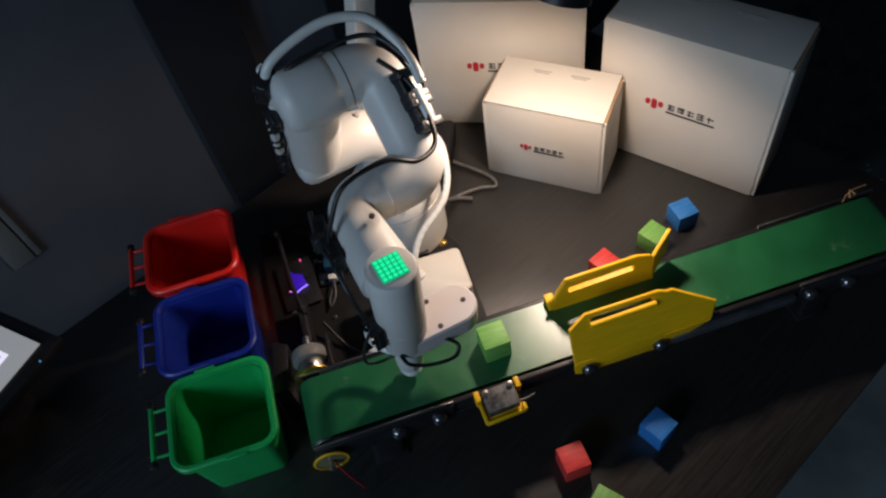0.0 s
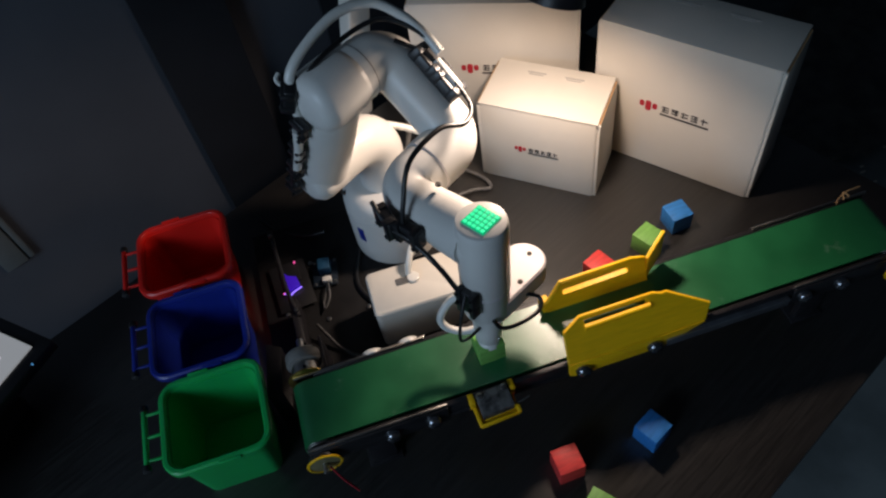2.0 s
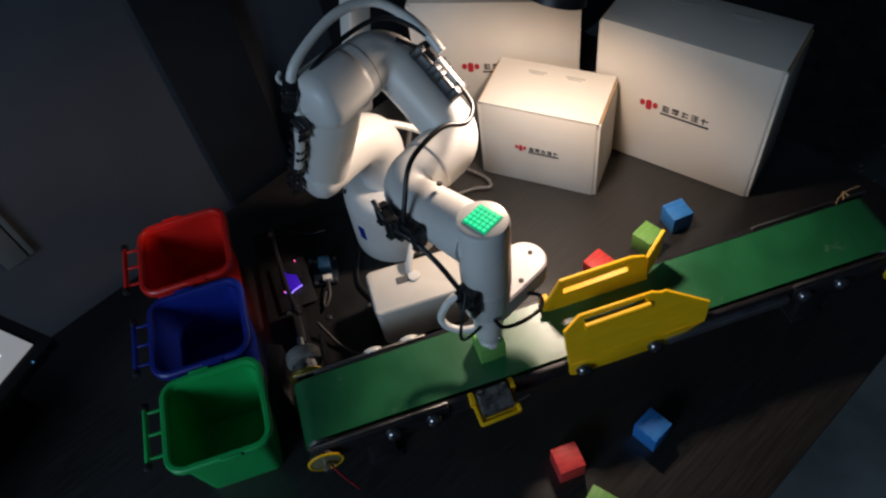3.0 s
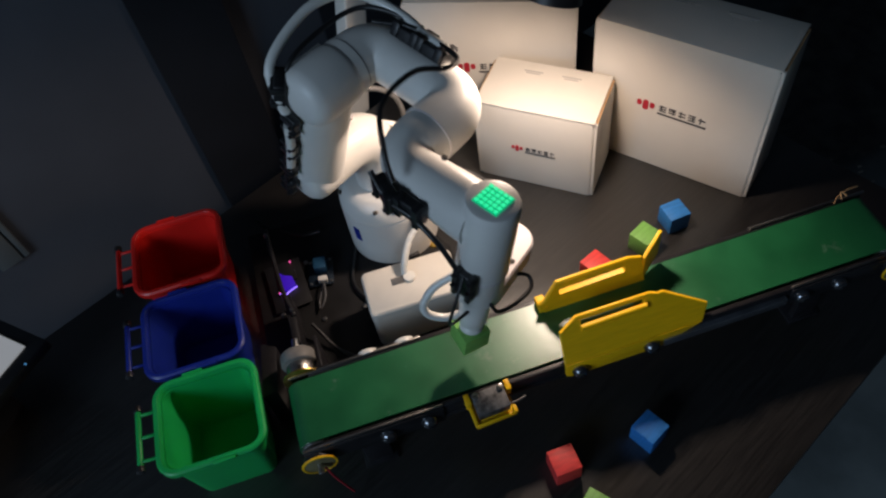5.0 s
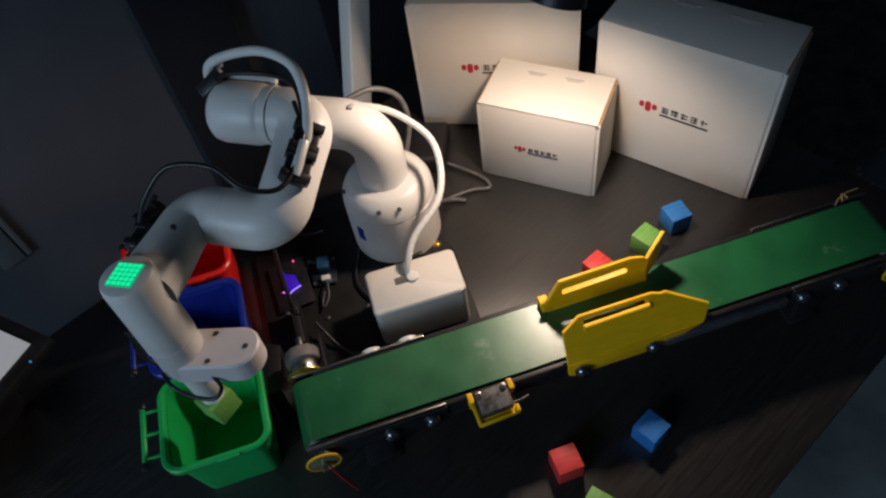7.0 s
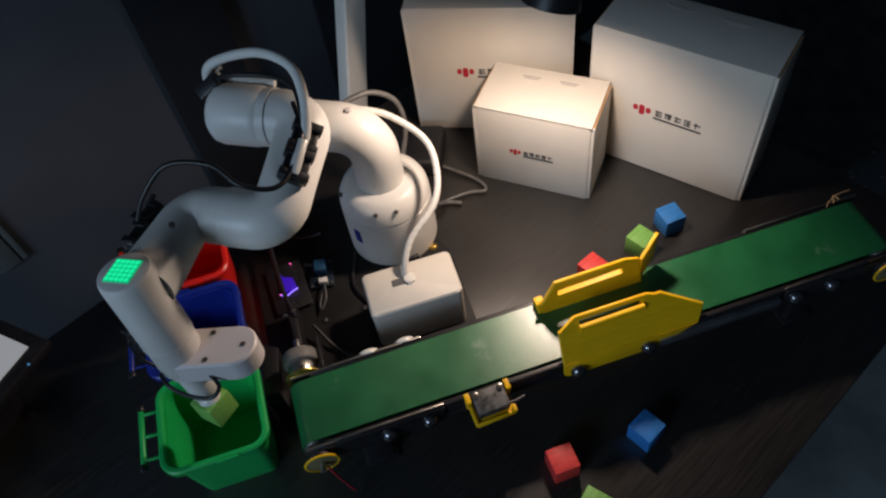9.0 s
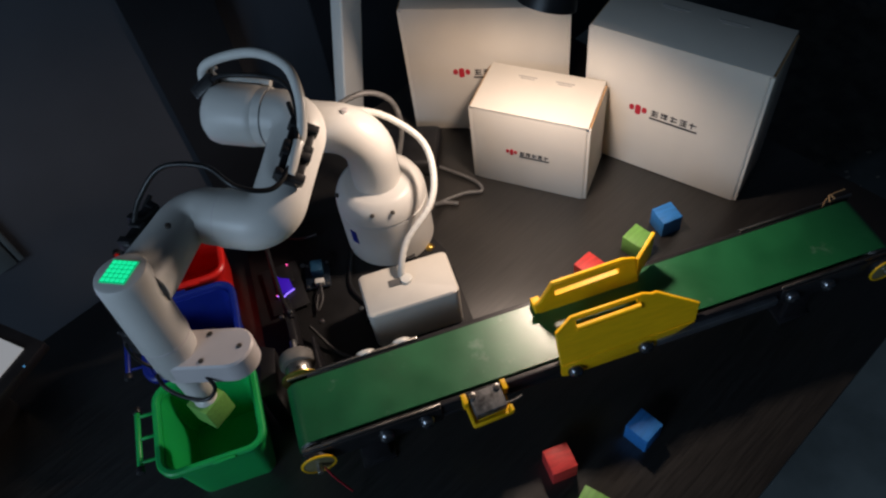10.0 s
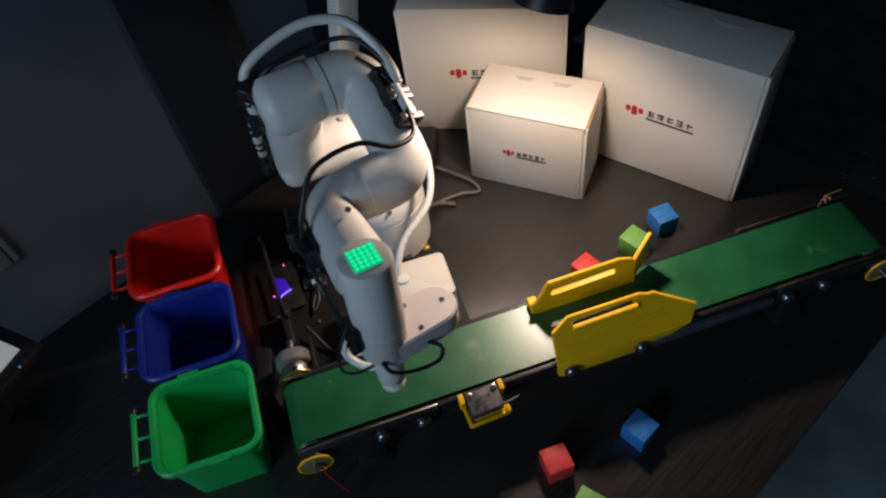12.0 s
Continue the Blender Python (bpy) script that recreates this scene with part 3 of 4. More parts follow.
bmesh.ops.transform(wing, matrix=pose(0.286, 0, BZ, 0, 0, 35) @ pose(0, 0, 0, 90, 0, 0), verts=wing.verts)
part("wing", wing, YELLOW, far, "flared yellow end")
tab = prism([(0.1605, -0.004), (0.171, -0.004), (0.171, 0.014), (0.1605, 0.014)], BZ + 0.003, BZ + 0.012, 0.001)
part("foot", tab, YELLOW, far)


def sensor():
    s = thing("belt_sensor", "black square belt sensor in a yellow printed bracket", "sensor", pose(0.074, Y0 - 0.018, BZ - 0.004, 8, 0, 3))
    part("housing", box_bm(0.036, 0.026, 0.016, 0.0012, (0, 0, -0.004)), DUSTY, s, "dusty black housing")
    br = box_bm(0.046, 0.028, 0.003, 0.001, (0.0005, -0.004, -0.018))
    join(br, box_bm(0.046, 0.003, 0.008, 0.001, (0.0005, -0.0175, -0.016)))
    for x in (-0.023, 0.023):
        join(br, box_bm(0.006, 0.012, 0.020, 0.001, (x, 0.010, -0.008)))
    join(br, box_bm(0.004, 0.03, 0.006, 0.001, (-0.022, -0.003, -0.016)))
    join(br, box_bm(0.004, 0.008, 0.010, 0.001, (0.022, -0.015, -0.012)))
    part("bracket", br, YELLOW, s, "yellow printed bracket")
    for x in (-0.014, 0.014):
        sc = part("screw", rod((x, 0.009, 0.004), (x, 0.009, 0.0062), 0.0036), STEEL, s, "steel cross-head screw")
        part("cross_slot", box_bm(0.004, 0.0008, 0.0004, 0, (x, 0.009, 0.0063)), BLACK, sc)
    part("lead", tube([(0.018, -0.008, -0.008), (0.028, -0.008, -0.009), (0.038, -0.006, -0.011)], 0.0012), GREY_CABLE, s, "thin grey lead")


sensor()


# ---- robot arm ----
H1, A2, A3, D4, D5, LT, LL = 0.2120, 0.1643, 0.1159, 0.0994, 0.1053, 0.1656, 0.0312
BASE = (0.0417, 0.6718, 0.010)
FORE, UPPER = 0.0098, 0.0828                   # where the two long links lie along the joint axes
robot = thing("robot_arm", "white six-joint robot arm with a suction tool", "robot arm", pose(*BASE))


def housing(y0, y1, r, dx=0.0):
    """A joint housing: a rounded drum along y."""
    h = y1 - y0
    e = 0.016
    b = lathe([(0, 0), (r - e, 0), (r - e * 0.5, e * 0.13), (r - e * 0.13, e * 0.5), (r, e), (r, h - e), (r - e * 0.13, h - e * 0.5), (r - e * 0.5, h - e * 0.13), (r - e, h), (0, h)], 48)
    bmesh.ops.transform(b, matrix=Matrix.Translation((dx, y0, 0)) @ pose(0, 0, 0, -90, 0, 0), verts=b.verts)
    return b


def clamp(at, s=1.0):
    """A black cable clamp: a saddle with two ears and screws."""
    b = box_bm(0.024 * s, 0.017 * s, 0.009 * s, 0.0025, segs=3)
    join(b, box_bm(0.006 * s, 0.020 * s, 0.010 * s, 0.0015, (0.008 * s, 0, 0.002)))
    join(b, box_bm(0.006 * s, 0.020 * s, 0.010 * s, 0.0015, (-0.008 * s, 0, 0.002)))
    for x in (-0.008, 0.008):
        join(b, rod((x * s, 0.006 * s, 0.006), (x * s, 0.006 * s, 0.010), 0.0022, segs=10))
    bmesh.ops.transform(b, matrix=at, verts=b.verts)
    return b


# base: in the thing's own space, z up
part("base_drum", lathe([(0, 0), (0.060, 0), (0.062, 0.002), (0.0615, 0.078), (0.061, 0.082), (0.0590, 0.083), (0.0590, 0.0845), (0.0612, 0.0855), (0.060, 0.096), (0.0555, 0.106), (0.049, 0.113), (0.043, 0.1165), (0.0, 0.1175)], 64), WHITE, robot)
for a in (-113, -86, 60, 120, 180):
    r = 0.0550
    part("screw_hole", rod((r * math.cos(radians(a)), r * math.sin(radians(a)), 0.1035), ((r + 0.004) * math.cos(radians(a)), (r + 0.004) * math.sin(radians(a)), 0.1075), 0.0028), DARKHOLE, robot, "dark screw hole")
part("connector", box_bm(0.016, 0.006, 0.012, 0.001, (0.012, -0.062, 0.006)), BLACK, robot, "black connector")
part("label_patch", box_bm(0.010, 0.0012, 0.024, 0, (0, 0, 0)), BLUE, robot, "small blue sticker").matrix_local = pose(0.0620 * math.cos(radians(214)), 0.0620 * math.sin(radians(214)), 0.055, 0, 0, 214 - 90)

# shoulder: joint axis along y (towards +y the arm's outer side), reach along x
shoulder_bm = limb([(0, 0, -0.1005), (0, 0, 0), (0, UPPER - 0.012, 0)], 0.0315, 0.040, cap0=False)
join(shoulder_bm, lathe([(0, -0.1015), (0.0335, -0.1015), (0.0335, -0.0965), (0.0318, -0.0950), (0, -0.0950)], 48))
shoulder = part("shoulder", shoulder_bm, WHITE, robot)
part("screw_hole", rod((0, 0.020, 0.0295), (0, 0.020, 0.0320), 0.004), TOOLGREY, shoulder)

# upper arm and forearm
MID = 0.5 * (FORE + UPPER) - 0.002
upper = limb([(0, UPPER, 0), (A2, UPPER, 0), (A2, MID + 0.0008, 0)], 0.0300, 0.028, waist=-0.04)
join(upper, housing(UPPER - 0.029, UPPER + 0.029, 0.0315))
join(upper, housing(MID + 0.0012, UPPER + 0.031, 0.0318, A2))
upper_arm = part("upper_arm", upper, WHITE, robot)
part("seam", rod((A2, MID - 0.0008, 0), (A2, MID + 0.0010, 0), 0.0292, segs=48), GREY_CABLE, upper_arm, "thin dark joint seam")
part("cover_line", box_bm(0.002, 0.040, 0.0015, 0, (A2 * 0.80, UPPER, 0.0372)), TOOLGREY, upper_arm)
part("tube_clip", join(rod((A2 - 0.002, UPPER - 0.034, 0.0345), (A2 - 0.002, UPPER + 0.020, 0.0345), 0.0042), tube([(A2 - 0.002, UPPER + 0.018, 0.0345), (A2 - 0.002, UPPER + 0.027, 0.037), (A2 + 0.003, UPPER + 0.030, 0.043), (A2 + 0.005, UPPER + 0.024, 0.046)], 0.0022)), HOSE, upper_arm, "pale tube connector with a hooked end")
for k, x in enumerate((0.002, 0.046, 0.090, 0.136)):
    part("cable_clamp", clamp(pose(x, UPPER + 0.037, 0.008 - 0.002 * k, -90, 0, 0)), BLACK, upper_arm, "black cable clamp")
part("cable_clamp", clamp(pose(A2 + 0.002, UPPER + 0.030, 0.024, -45, 0, 0), s=1.4), BLACK, upper_arm, "black cable clamp")
part("cable", tube([(0.0, UPPER + 0.042, 0.006), (0.05, UPPER + 0.041, 0.008), (0.10, UPPER + 0.042, 0.004), (A2 - 0.026, UPPER + 0.037, 0.006)], 0.0025), CABLE, upper_arm, "black cable")
part("air_hose", tube([(0.05, UPPER + 0.040, 0.002), (0.10, UPPER + 0.041, 0.0), (A2 - 0.030, UPPER + 0.040, 0.004)], 0.0050), HOSE, upper_arm, "milky white air hose")
# over the elbow the hose and a cable arch freely: this piece turns half as far as the elbow bends
arch = part("air_hose", tube([(-0.0256, UPPER + 0.038, -0.016), (-0.016, UPPER + 0.039, 0.016), (-0.008, UPPER + 0.028, 0.048), (-0.002, 0.056, 0.067), (0.008, FORE + 0.006, 0.061), (0.024, FORE - 0.012, 0.040), (0.042, FORE - 0.019, 0.016), (0.0556, FORE - 0.019, -0.002)], 0.0050), HOSE, robot, "milky white air hose in an arch")
part("cable", tube([(-0.0256, UPPER + 0.036, -0.012), (-0.012, UPPER + 0.034, 0.016), (0.0, UPPER + 0.012, 0.040), (0.004, 0.046, 0.046), (0.014, FORE + 0.004, 0.043), (0.034, FORE - 0.012, 0.027), (0.056, FORE - 0.022, 0.0)], 0.0025), CABLE, arch, "black cable")

forearm = part("forearm", limb([(0, MID - 0.0006, 0), (0, FORE, 0), (A3, FORE, 0), (A3, FORE + 0.048, 0)], 0.0292, 0.024, cap0=False, waist=0.07), WHITE, robot)
part("seam", rod((A3, FORE + 0.0475, 0), (A3, FORE + 0.0490, 0), 0.0290, segs=48), TOOLGREY, forearm, "thin grey joint seam")
for x in (0.038, 0.068):
    part("cable_clamp", clamp(pose(x, FORE - 0.016, 0.027, 30, 0, 0), s=1.45), BLACK, forearm, "black cable clamp")
part("hose_coupling", rod((0.044, FORE - 0.019, 0.034), (0.080, FORE - 0.019, 0.033), 0.0052), HOSE, forearm, "pale hose coupling")
part("cable", tube([(0.004, FORE + 0.002, 0.036), (0.036, FORE - 0.016, 0.036), (0.074, FORE - 0.018, 0.036), (0.100, FORE - 0.010, 0.042), (0.108, FORE + 0.016, 0.056), (0.096, FORE + 0.046, 0.066), (0.100, D4, 0.064), (0.124, D4 + 0.024, 0.046), (0.142, D4 + 0.034, 0.028)], 0.0025), CABLE, forearm, "black cable in an S-shaped loop")

# wrist elbow: from the forearm along y, then turning to x
wrist = part("wrist_elbow", limb([(0, FORE + 0.0490, 0), (0, D4, 0), (D5 - 0.010, D4, 0)], 0.0282, 0.022, cap0=False, waist=0.12), WHITE, robot)
part("cable_clamp", clamp(pose(0.018, D4 + 0.034, 0.004, -90, 0, 20), s=1.3), BLACK, wrist, "black cable clamp")
part("cable_clamp", clamp(pose(0.044, D4 + 0.032, 0.002, -90, 0, 0), s=1.3), BLACK, wrist, "black cable clamp")
part("cable", tube([(0.0, D4 + 0.034, 0.02), (0.024, D4 + 0.040, 0.006), (0.05, D4 + 0.038, 0.002), (0.08, D4 + 0.038, -0.012), (0.10, D4 + 0.034, -0.045)], 0.0026), CABLE, wrist, "black cable")
part("screw_hole", rod((0.045, D4 - 0.012, 0.0285), (0.045, D4 - 0.013, 0.0312), 0.0028), DARKHOLE, wrist)

# head: z runs up the tool's axis, x along the incoming link
head_bm = lathe([(0, -0.100), (0.0225, -0.100), (0.0238, -0.098), (0.0240, -0.060), (0.0248, -0.0585), (0.0248, 0.022), (0.0244, 0.027), (0.0232, LL - 0.001), (0.021, LL), (0.0, LL)], 48)
join(head_bm, rod((-0.040, 0, 0), (0, 0, 0), 0.0246, segs=40))
head = part("head", head_bm, WHITE, robot)
part("seam", rod((0, 0, -0.0605), (0, 0, -0.0585), 0.0250, segs=48), TOOLGREY, head)
face = part("led_face", box_bm(0.0262, 0.0262, 0.0012, 0.0005, (0, 0, LL + 0.0004)), LED_FACE, head, "glowing green indicator panel")
for i in range(5):
    for j in range(5):
        part("led", box_bm(0.0034, 0.0034, 0.0008, 0.0, ((i - 2) * 0.0050, (j - 2) * 0.0050, LL + 0.0013)), LED_GREEN, face)
for k, z in enumerate((-0.052, -0.066)):
    part("cable_clamp", clamp(pose(0.002, -0.027, z, 90, 0, 0), s=1.0), BLACK, head, "black cable clamp")

part("cable", tube([(0.002, -0.031, -0.045), (0.006, -0.045, -0.072), (0.004, -0.046, -0.102), (0.000, -0.032, -0.122), (0.003, -0.016, -0.118), (0.008, -0.004, -0.106)], 0.0017), CABLE, head, "thin black cable loop")

# suction tool: z up, x towards the long end of the pump housing
tool_bm = loft([[(x + 0.0310, y, z) for x, y in rounded_rect(w, d, min(w, d) / 2 - 0.0005, 10)] for w, d, z in ((0.096, 0.043, -0.106), (0.100, 0.047, -0.104), (0.100, 0.047, -0.082), (0.096, 0.043, -0.080))])
tool = part("tool_housing", tool_bm, TOOLGREY, robot, "light grey flat tool housing")
for x, y in ((0.068, 0.0), (0.034, 0.016), (0.034, -0.016)):
    part("screw", rod((x, y, -0.0805), (x, y, -0.0792), 0.0027), DARKHOLE, tool, "dark countersunk screw")
part("nozzle", lathe([(0, -LT + 0.010), (0.0125, -LT + 0.010), (0.0142, -LT + 0.013), (0.0152, -0.135), (0.0170, -0.106), (0, -0.106)]), WHITE, tool, "white suction nozzle")
part("suction_cup", lathe([(0.0, -LT + 0.004), (0.009, -LT), (0.0125, -LT), (0.0115, -LT + 0.004), (0.0095, -LT + 0.006), (0.0115, -LT + 0.009), (0.011, -LT + 0.012), (0, -LT + 0.012)], 32), HOSE, tool, "milky suction cup")
part("screw", rod((0.0, -0.0138, -0.146), (0.0, -0.0160, -0.146), 0.0022), STEEL, tool)
part("cable", tube([(0.034, -0.021, -0.096), (0.044, -0.032, -0.102), (0.036, -0.040, -0.108), (0.012, -0.036, -0.109), (-0.008, -0.028, -0.104), (-0.014, -0.022, -0.09)], 0.0021), CABLE, tool, "black cable loop")
part("air_hose", tube([(-0.006, 0.010, -0.144), (-0.018, 0.022, -0.147), (-0.027, 0.036, -0.142), (-0.027, 0.043, -0.130), (-0.014, 0.040, -0.113), (0.0, 0.026, -0.096)], 0.0042), HOSE, tool, "milky white air hose loop")

# the hose from the pump to the shoulder: short rigid pieces
HOSE_N = 30
hose = thing("air_hose", "milky white air hose between pump and arm", "hose", pose(0, 0, 0))
seg_mesh = mesh_of("hose_piece", lathe([(0, -0.0085), (0.0034, -0.0080), (0.0043, -0.0060), (0.0043, 0.0060), (0.0034, 0.0080), (0, 0.0085)], 14), HOSE)
hose_pieces = []
for k in range(HOSE_N):
    ob = new("hose_piece", seg_mesh)
    ob.parent = hose
    hose_pieces.append(ob)


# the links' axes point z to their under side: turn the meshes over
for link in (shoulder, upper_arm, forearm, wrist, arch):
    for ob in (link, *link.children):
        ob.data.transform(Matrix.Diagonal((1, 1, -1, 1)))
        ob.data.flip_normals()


# ---- pump, plate, electronics ----
def pump():
    t = thing("pump_box", "pale grey vacuum pump box with a hose outlet", "pump", pose(0.0355, 0.5245, 0.0, 0, 0, -1))
    w, d, h = 0.116, 0.066, 0.084
    part("body", loft([[(x, y, z) for x, y in rounded_rect(w + a, d + a, 0.008)] for a, z in ((-0.004, 0.0102), (0, 0.012), (0, h - 0.008))]), PUMP, t)
    part("cover", loft([[(x, y, z) for x, y in rounded_rect(w + a, d + a, 0.008)] for a, z in ((0.0, h - 0.0074), (0.001, h - 0.006), (0, h - 0.002), (-0.004, h))]), PUMP, t)
    part("outlet", rod((0.0, 0.006, h - 0.001), (0.0, 0.006, h + 0.004), 0.0075), HOSE, t, "milky hose outlet")
    part("outlet_pad", box_bm(0.022, 0.010, 0.002, 0.001, (-0.012, 0.006, h + 0.0006)), GREY_CABLE, t)
    part("foot", box_bm(w - 0.01, d - 0.01, 0.006, 0.001, (0, 0, 0.007)), BLACK, t, "black foot")


pump()

pl = thing("base_plate", "black mounting plate under robot and electronics", "plate", pose(0, 0, 0))
# left end is widened by guess, to darken the table beside the bins
part("plate", prism([(-0.165, 0.520), (-0.118, 0.500), (-0.095, 0.462), (0.104, 0.462), (0.106, 0.612), (0.094, 0.640), (0.100, 0.735), (-0.165, 0.74)], 0.0, 0.0098, 0.0008), PLATE, pl)
for x, y in ((0.0855, 0.6235), (-0.0155, 0.6020), (-0.01, 0.735), (0.09, 0.725)):
    b = part("brass_screw", lathe([(0, 0.0098), (0.0062, 0.0098), (0.0062, 0.0112), (0.004, 0.0136), (0.002, 0.0142), (0, 0.0136)], 24), BRASS, pl, "brass screw head")
for x, y in ((-0.092, 0.66), (-0.03, 0.56), (-0.085, 0.56), (-0.115, 0.60)):
    part("steel_screw", rod((x, y, 0.0098), (x, y, 0.012), 0.0032), STEEL, pl, "steel screw head")
for ob, (x, y) in zip([o for o in pl.children if o.name.startswith("brass")], ((0.0855, 0.6235), (-0.0155, 0.6020), (-0.01, 0.735), (0.09, 0.725))):
    ob.matrix_local = pose(x, y, 0)

rl = thing("relay_board", "small circuit board with a blue relay", "circuit board", pose(-0.0745, 0.6330, 0.0098, 0, 0, -8))
part("board", box_bm(0.034, 0.044, 0.0016, 0.0004, (0, 0, 0.005)), PCB, rl)
part("relay", box_bm(0.016, 0.019, 0.014, 0.001, (0.001, 0.006, 0.013)), PCB_BLUE, rl, "blue relay housing")
part("socket", box_bm(0.012, 0.008, 0.008, 0.0006, (0.003, -0.016, 0.0098)), HOSE, rl, "white plug socket")
for x in (-0.014, 0.014):
    for y in (-0.018, 0.018):
        part("standoff", rod((x, y, 0.0), (x, y, 0.0075), 0.002), STEEL, rl)
part("lead", tube([(0.003, -0.020, 0.010), (0.006, -0.032, 0.018), (0.006, -0.050, 0.016), (-0.002, -0.062, 0.010), (-0.004, -0.052, 0.008), (0.0, -0.040, 0.012), (0.002, -0.022, 0.010)], 0.0012), GREY_CABLE, rl, "thin pale looped lead")

ct = thing("controller_board", "dark controller board with glowing violet LEDs", "circuit board", pose(-0.122, 0.628, 0.0098, 0, 0, 4))
part("board", box_bm(0.05, 0.08, 0.0016, 0.0004, (0, 0, 0.006)), BLACK, ct)
part("chip", box_bm(0.018, 0.018, 0.003, 0.0005, (0.006, 0.012, 0.0085)), BLACK, ct)
part("led_block", prism([(-0.011, -0.012), (0.011, -0.008), (0.009, 0.010), (-0.002, 0.016), (-0.010, 0.030)], 0.007, 0.0105, 0.001), GLOW_VIOLET, ct, "glowing violet LED block")
part("led_line", tube([(-0.013, -0.012, 0.011), (-0.006, -0.018, 0.011), (0.0, -0.015, 0.011), (0.012, -0.011, 0.011)], 0.0010), GLOW_LINE, ct, "bright violet LED line")
part("pink_led", box_bm(0.002, 0.002, 0.002, 0, (0.012, 0.036, 0.008)), GLOW_PINK, ct, "tiny pink LED")
part("red_led", box_bm(0.0024, 0.0012, 0.0012, 0, (-0.0130, -0.0125, 0.0116)), GLOW_PINK, ct, "tiny pink LED")

bk = thing("angle_bracket", "black bent metal bracket beside the bins", "bracket", pose(0, 0, 0))
part("strap", sweep(smooth_path([(-0.130, 0.700, 0.055), (-0.128, 0.650, 0.055), (-0.124, 0.590, 0.055), (-0.116, 0.548, 0.055)], 6), 0.0030, 10), ANODISED, bk)
part("arm", box_bm(0.010, 0.075, 0.05, 0.002, (-0.120, 0.545, 0.030)), ANODISED, bk)
for x, y in ((-0.131, 0.688), (-0.117, 0.556), (-0.128, 0.552)):
    part("screw", rod((x, y, 0.055), (x, y, 0.061), 0.0028), STEEL, bk, "steel screw head")
sp = thing("metal_plate", "dark upright metal plate between bins and belt", "plate", pose(0, 0, 0))
part("plate", prism([(-0.168, 0.44), (-0.150, 0.44), (-0.142, 0.50), (-0.160, 0.51)], 0.0, 0.075, 0.001), ANODISED, sp)


# ---- desk lamp ----
def desk_lamp():
    t = thing("desk_lamp", "black desk lamp with a rounded shade, switched on", "lamp", pose(*LAMP))
    shade = lathe([(0.010, 0.058), (0.016, 0.055), (0.024, 0.042), (0.027, 0.022), (0.030, 0.0), (0.031, -0.009), (0.0298, -0.009), (0.029, 0.0), (0.0255, 0.021), (0.022, 0.039), (0.014, 0.050), (0, 0.052)], 40)
    bmesh.ops.scale(shade, vec=(1, 1, 0.62), verts=shade.verts)
    bmesh.ops.transform(shade, matrix=(LAMP - LAMP_AIM).to_track_quat("Z", "Y").to_matrix().to_4x4(), verts=shade.verts)
    part("shade", shade, BLACK, t, "black rounded lamp shade")
    part("arm", tube([(0.010, 0.008, 0.028), (0.03, 0.16, 0.17), (0.06, 0.34, 0.10), (0.07, 0.42, -0.20), (0.07, 0.425, -0.372)], 0.008), BLACK, t, "black bent lamp arm")
    part("foot", lathe([(0, -0.372), (0.06, -0.372), (0.06, -0.360), (0.055, -0.356), (0, -0.354)]), BLACK, t).matrix_local = pose(0.07, 0.425, 0)


desk_lamp()


# ---- adapter, cables, monitor, cloth ----
ad = thing("power_adapter", "black power adapter with rounded edges", "power adapter", pose(0.105, 0.815, 0.0, 0, 0, -22))
part("case", box_bm(0.11, 0.085, 0.03, 0.009, (0, 0, 0.015), 4), BLACK, ad)


def cable(points, r, mat, label):
    c = part("cable", tube(points, r), mat)
    return tagged(c, label, "cable")


cable([(0.100, 0.685, 0.012), (0.125, 0.70, 0.006), (0.165, 0.705, 0.004), (0.19, 0.70, 0.004), (0.185, 0.725, 0.004), (0.14, 0.775, 0.006), (0.11, 0.80, 0.012)], 0.0028, GREY_CABLE, "grey looped power cable on the table")
cable([(0.105, 0.690, 0.02), (0.130, 0.698, 0.005), (0.150, 0.690, 0.0035)], 0.0034, GREY_CABLE, "grey plug lead at the arm's base")
cable([(-0.02, 0.66, 0.012), (-0.035, 0.60, 0.014), (-0.02, 0.555, 0.014), (-0.026, 0.53, 0.02)], 0.003, CABLE, "black cable running to the pump")
cable([(-0.10, 0.545, 0.030), (-0.075, 0.505, 0.014), (-0.04, 0.478, 0.0125), (0.0, 0.452, 0.0125)], 0.0022, CABLE, "black cable running under the belt")
cable([(-0.15, 0.78, 0.004), (-0.125, 0.74, 0.006), (-0.09, 0.71, 0.012), (-0.06, 0.70, 0.02)], 0.003, CABLE, "black cable on the table by the bins")
cable([(0.080, 0.712, 0.108), (0.094, 0.727, 0.150), (0.088, 0.738, 0.188), (0.058, 0.738, 0.212), (0.020, 0.728, 0.214), (-0.015, 0.716, 0.205)], 0.0038, GREY_CABLE, "dark grey cable arching behind the arm")

mon = thing("monitor", "flat screen showing a grey and violet window, tilted back", "monitor", pose(-0.4324, 0.5952, 0.1, 0, 0, 48))
part("bezel", box_bm(0.34, 0.24, 0.016, 0.003, (-0.152, 0.1025, -0.010)), BLACK, mon, "black bezel")
part("screen", box_bm(0.30, 0.20, 0.002, 0.0, (-0.15, 0.10, 0.0)), SCREEN_GREY, mon, "lit grey screen")
part("screen_border", box_bm(0.24, 0.16, 0.0012, 0.0, (-0.147, 0.106, 0.0016)), SCREEN_WHITE, mon, "white window border")
part("screen_window", box_bm(0.228, 0.155, 0.0012, 0.0, (-0.147, 0.1095, 0.0030)), SCREEN_BLUE, mon, "violet window")
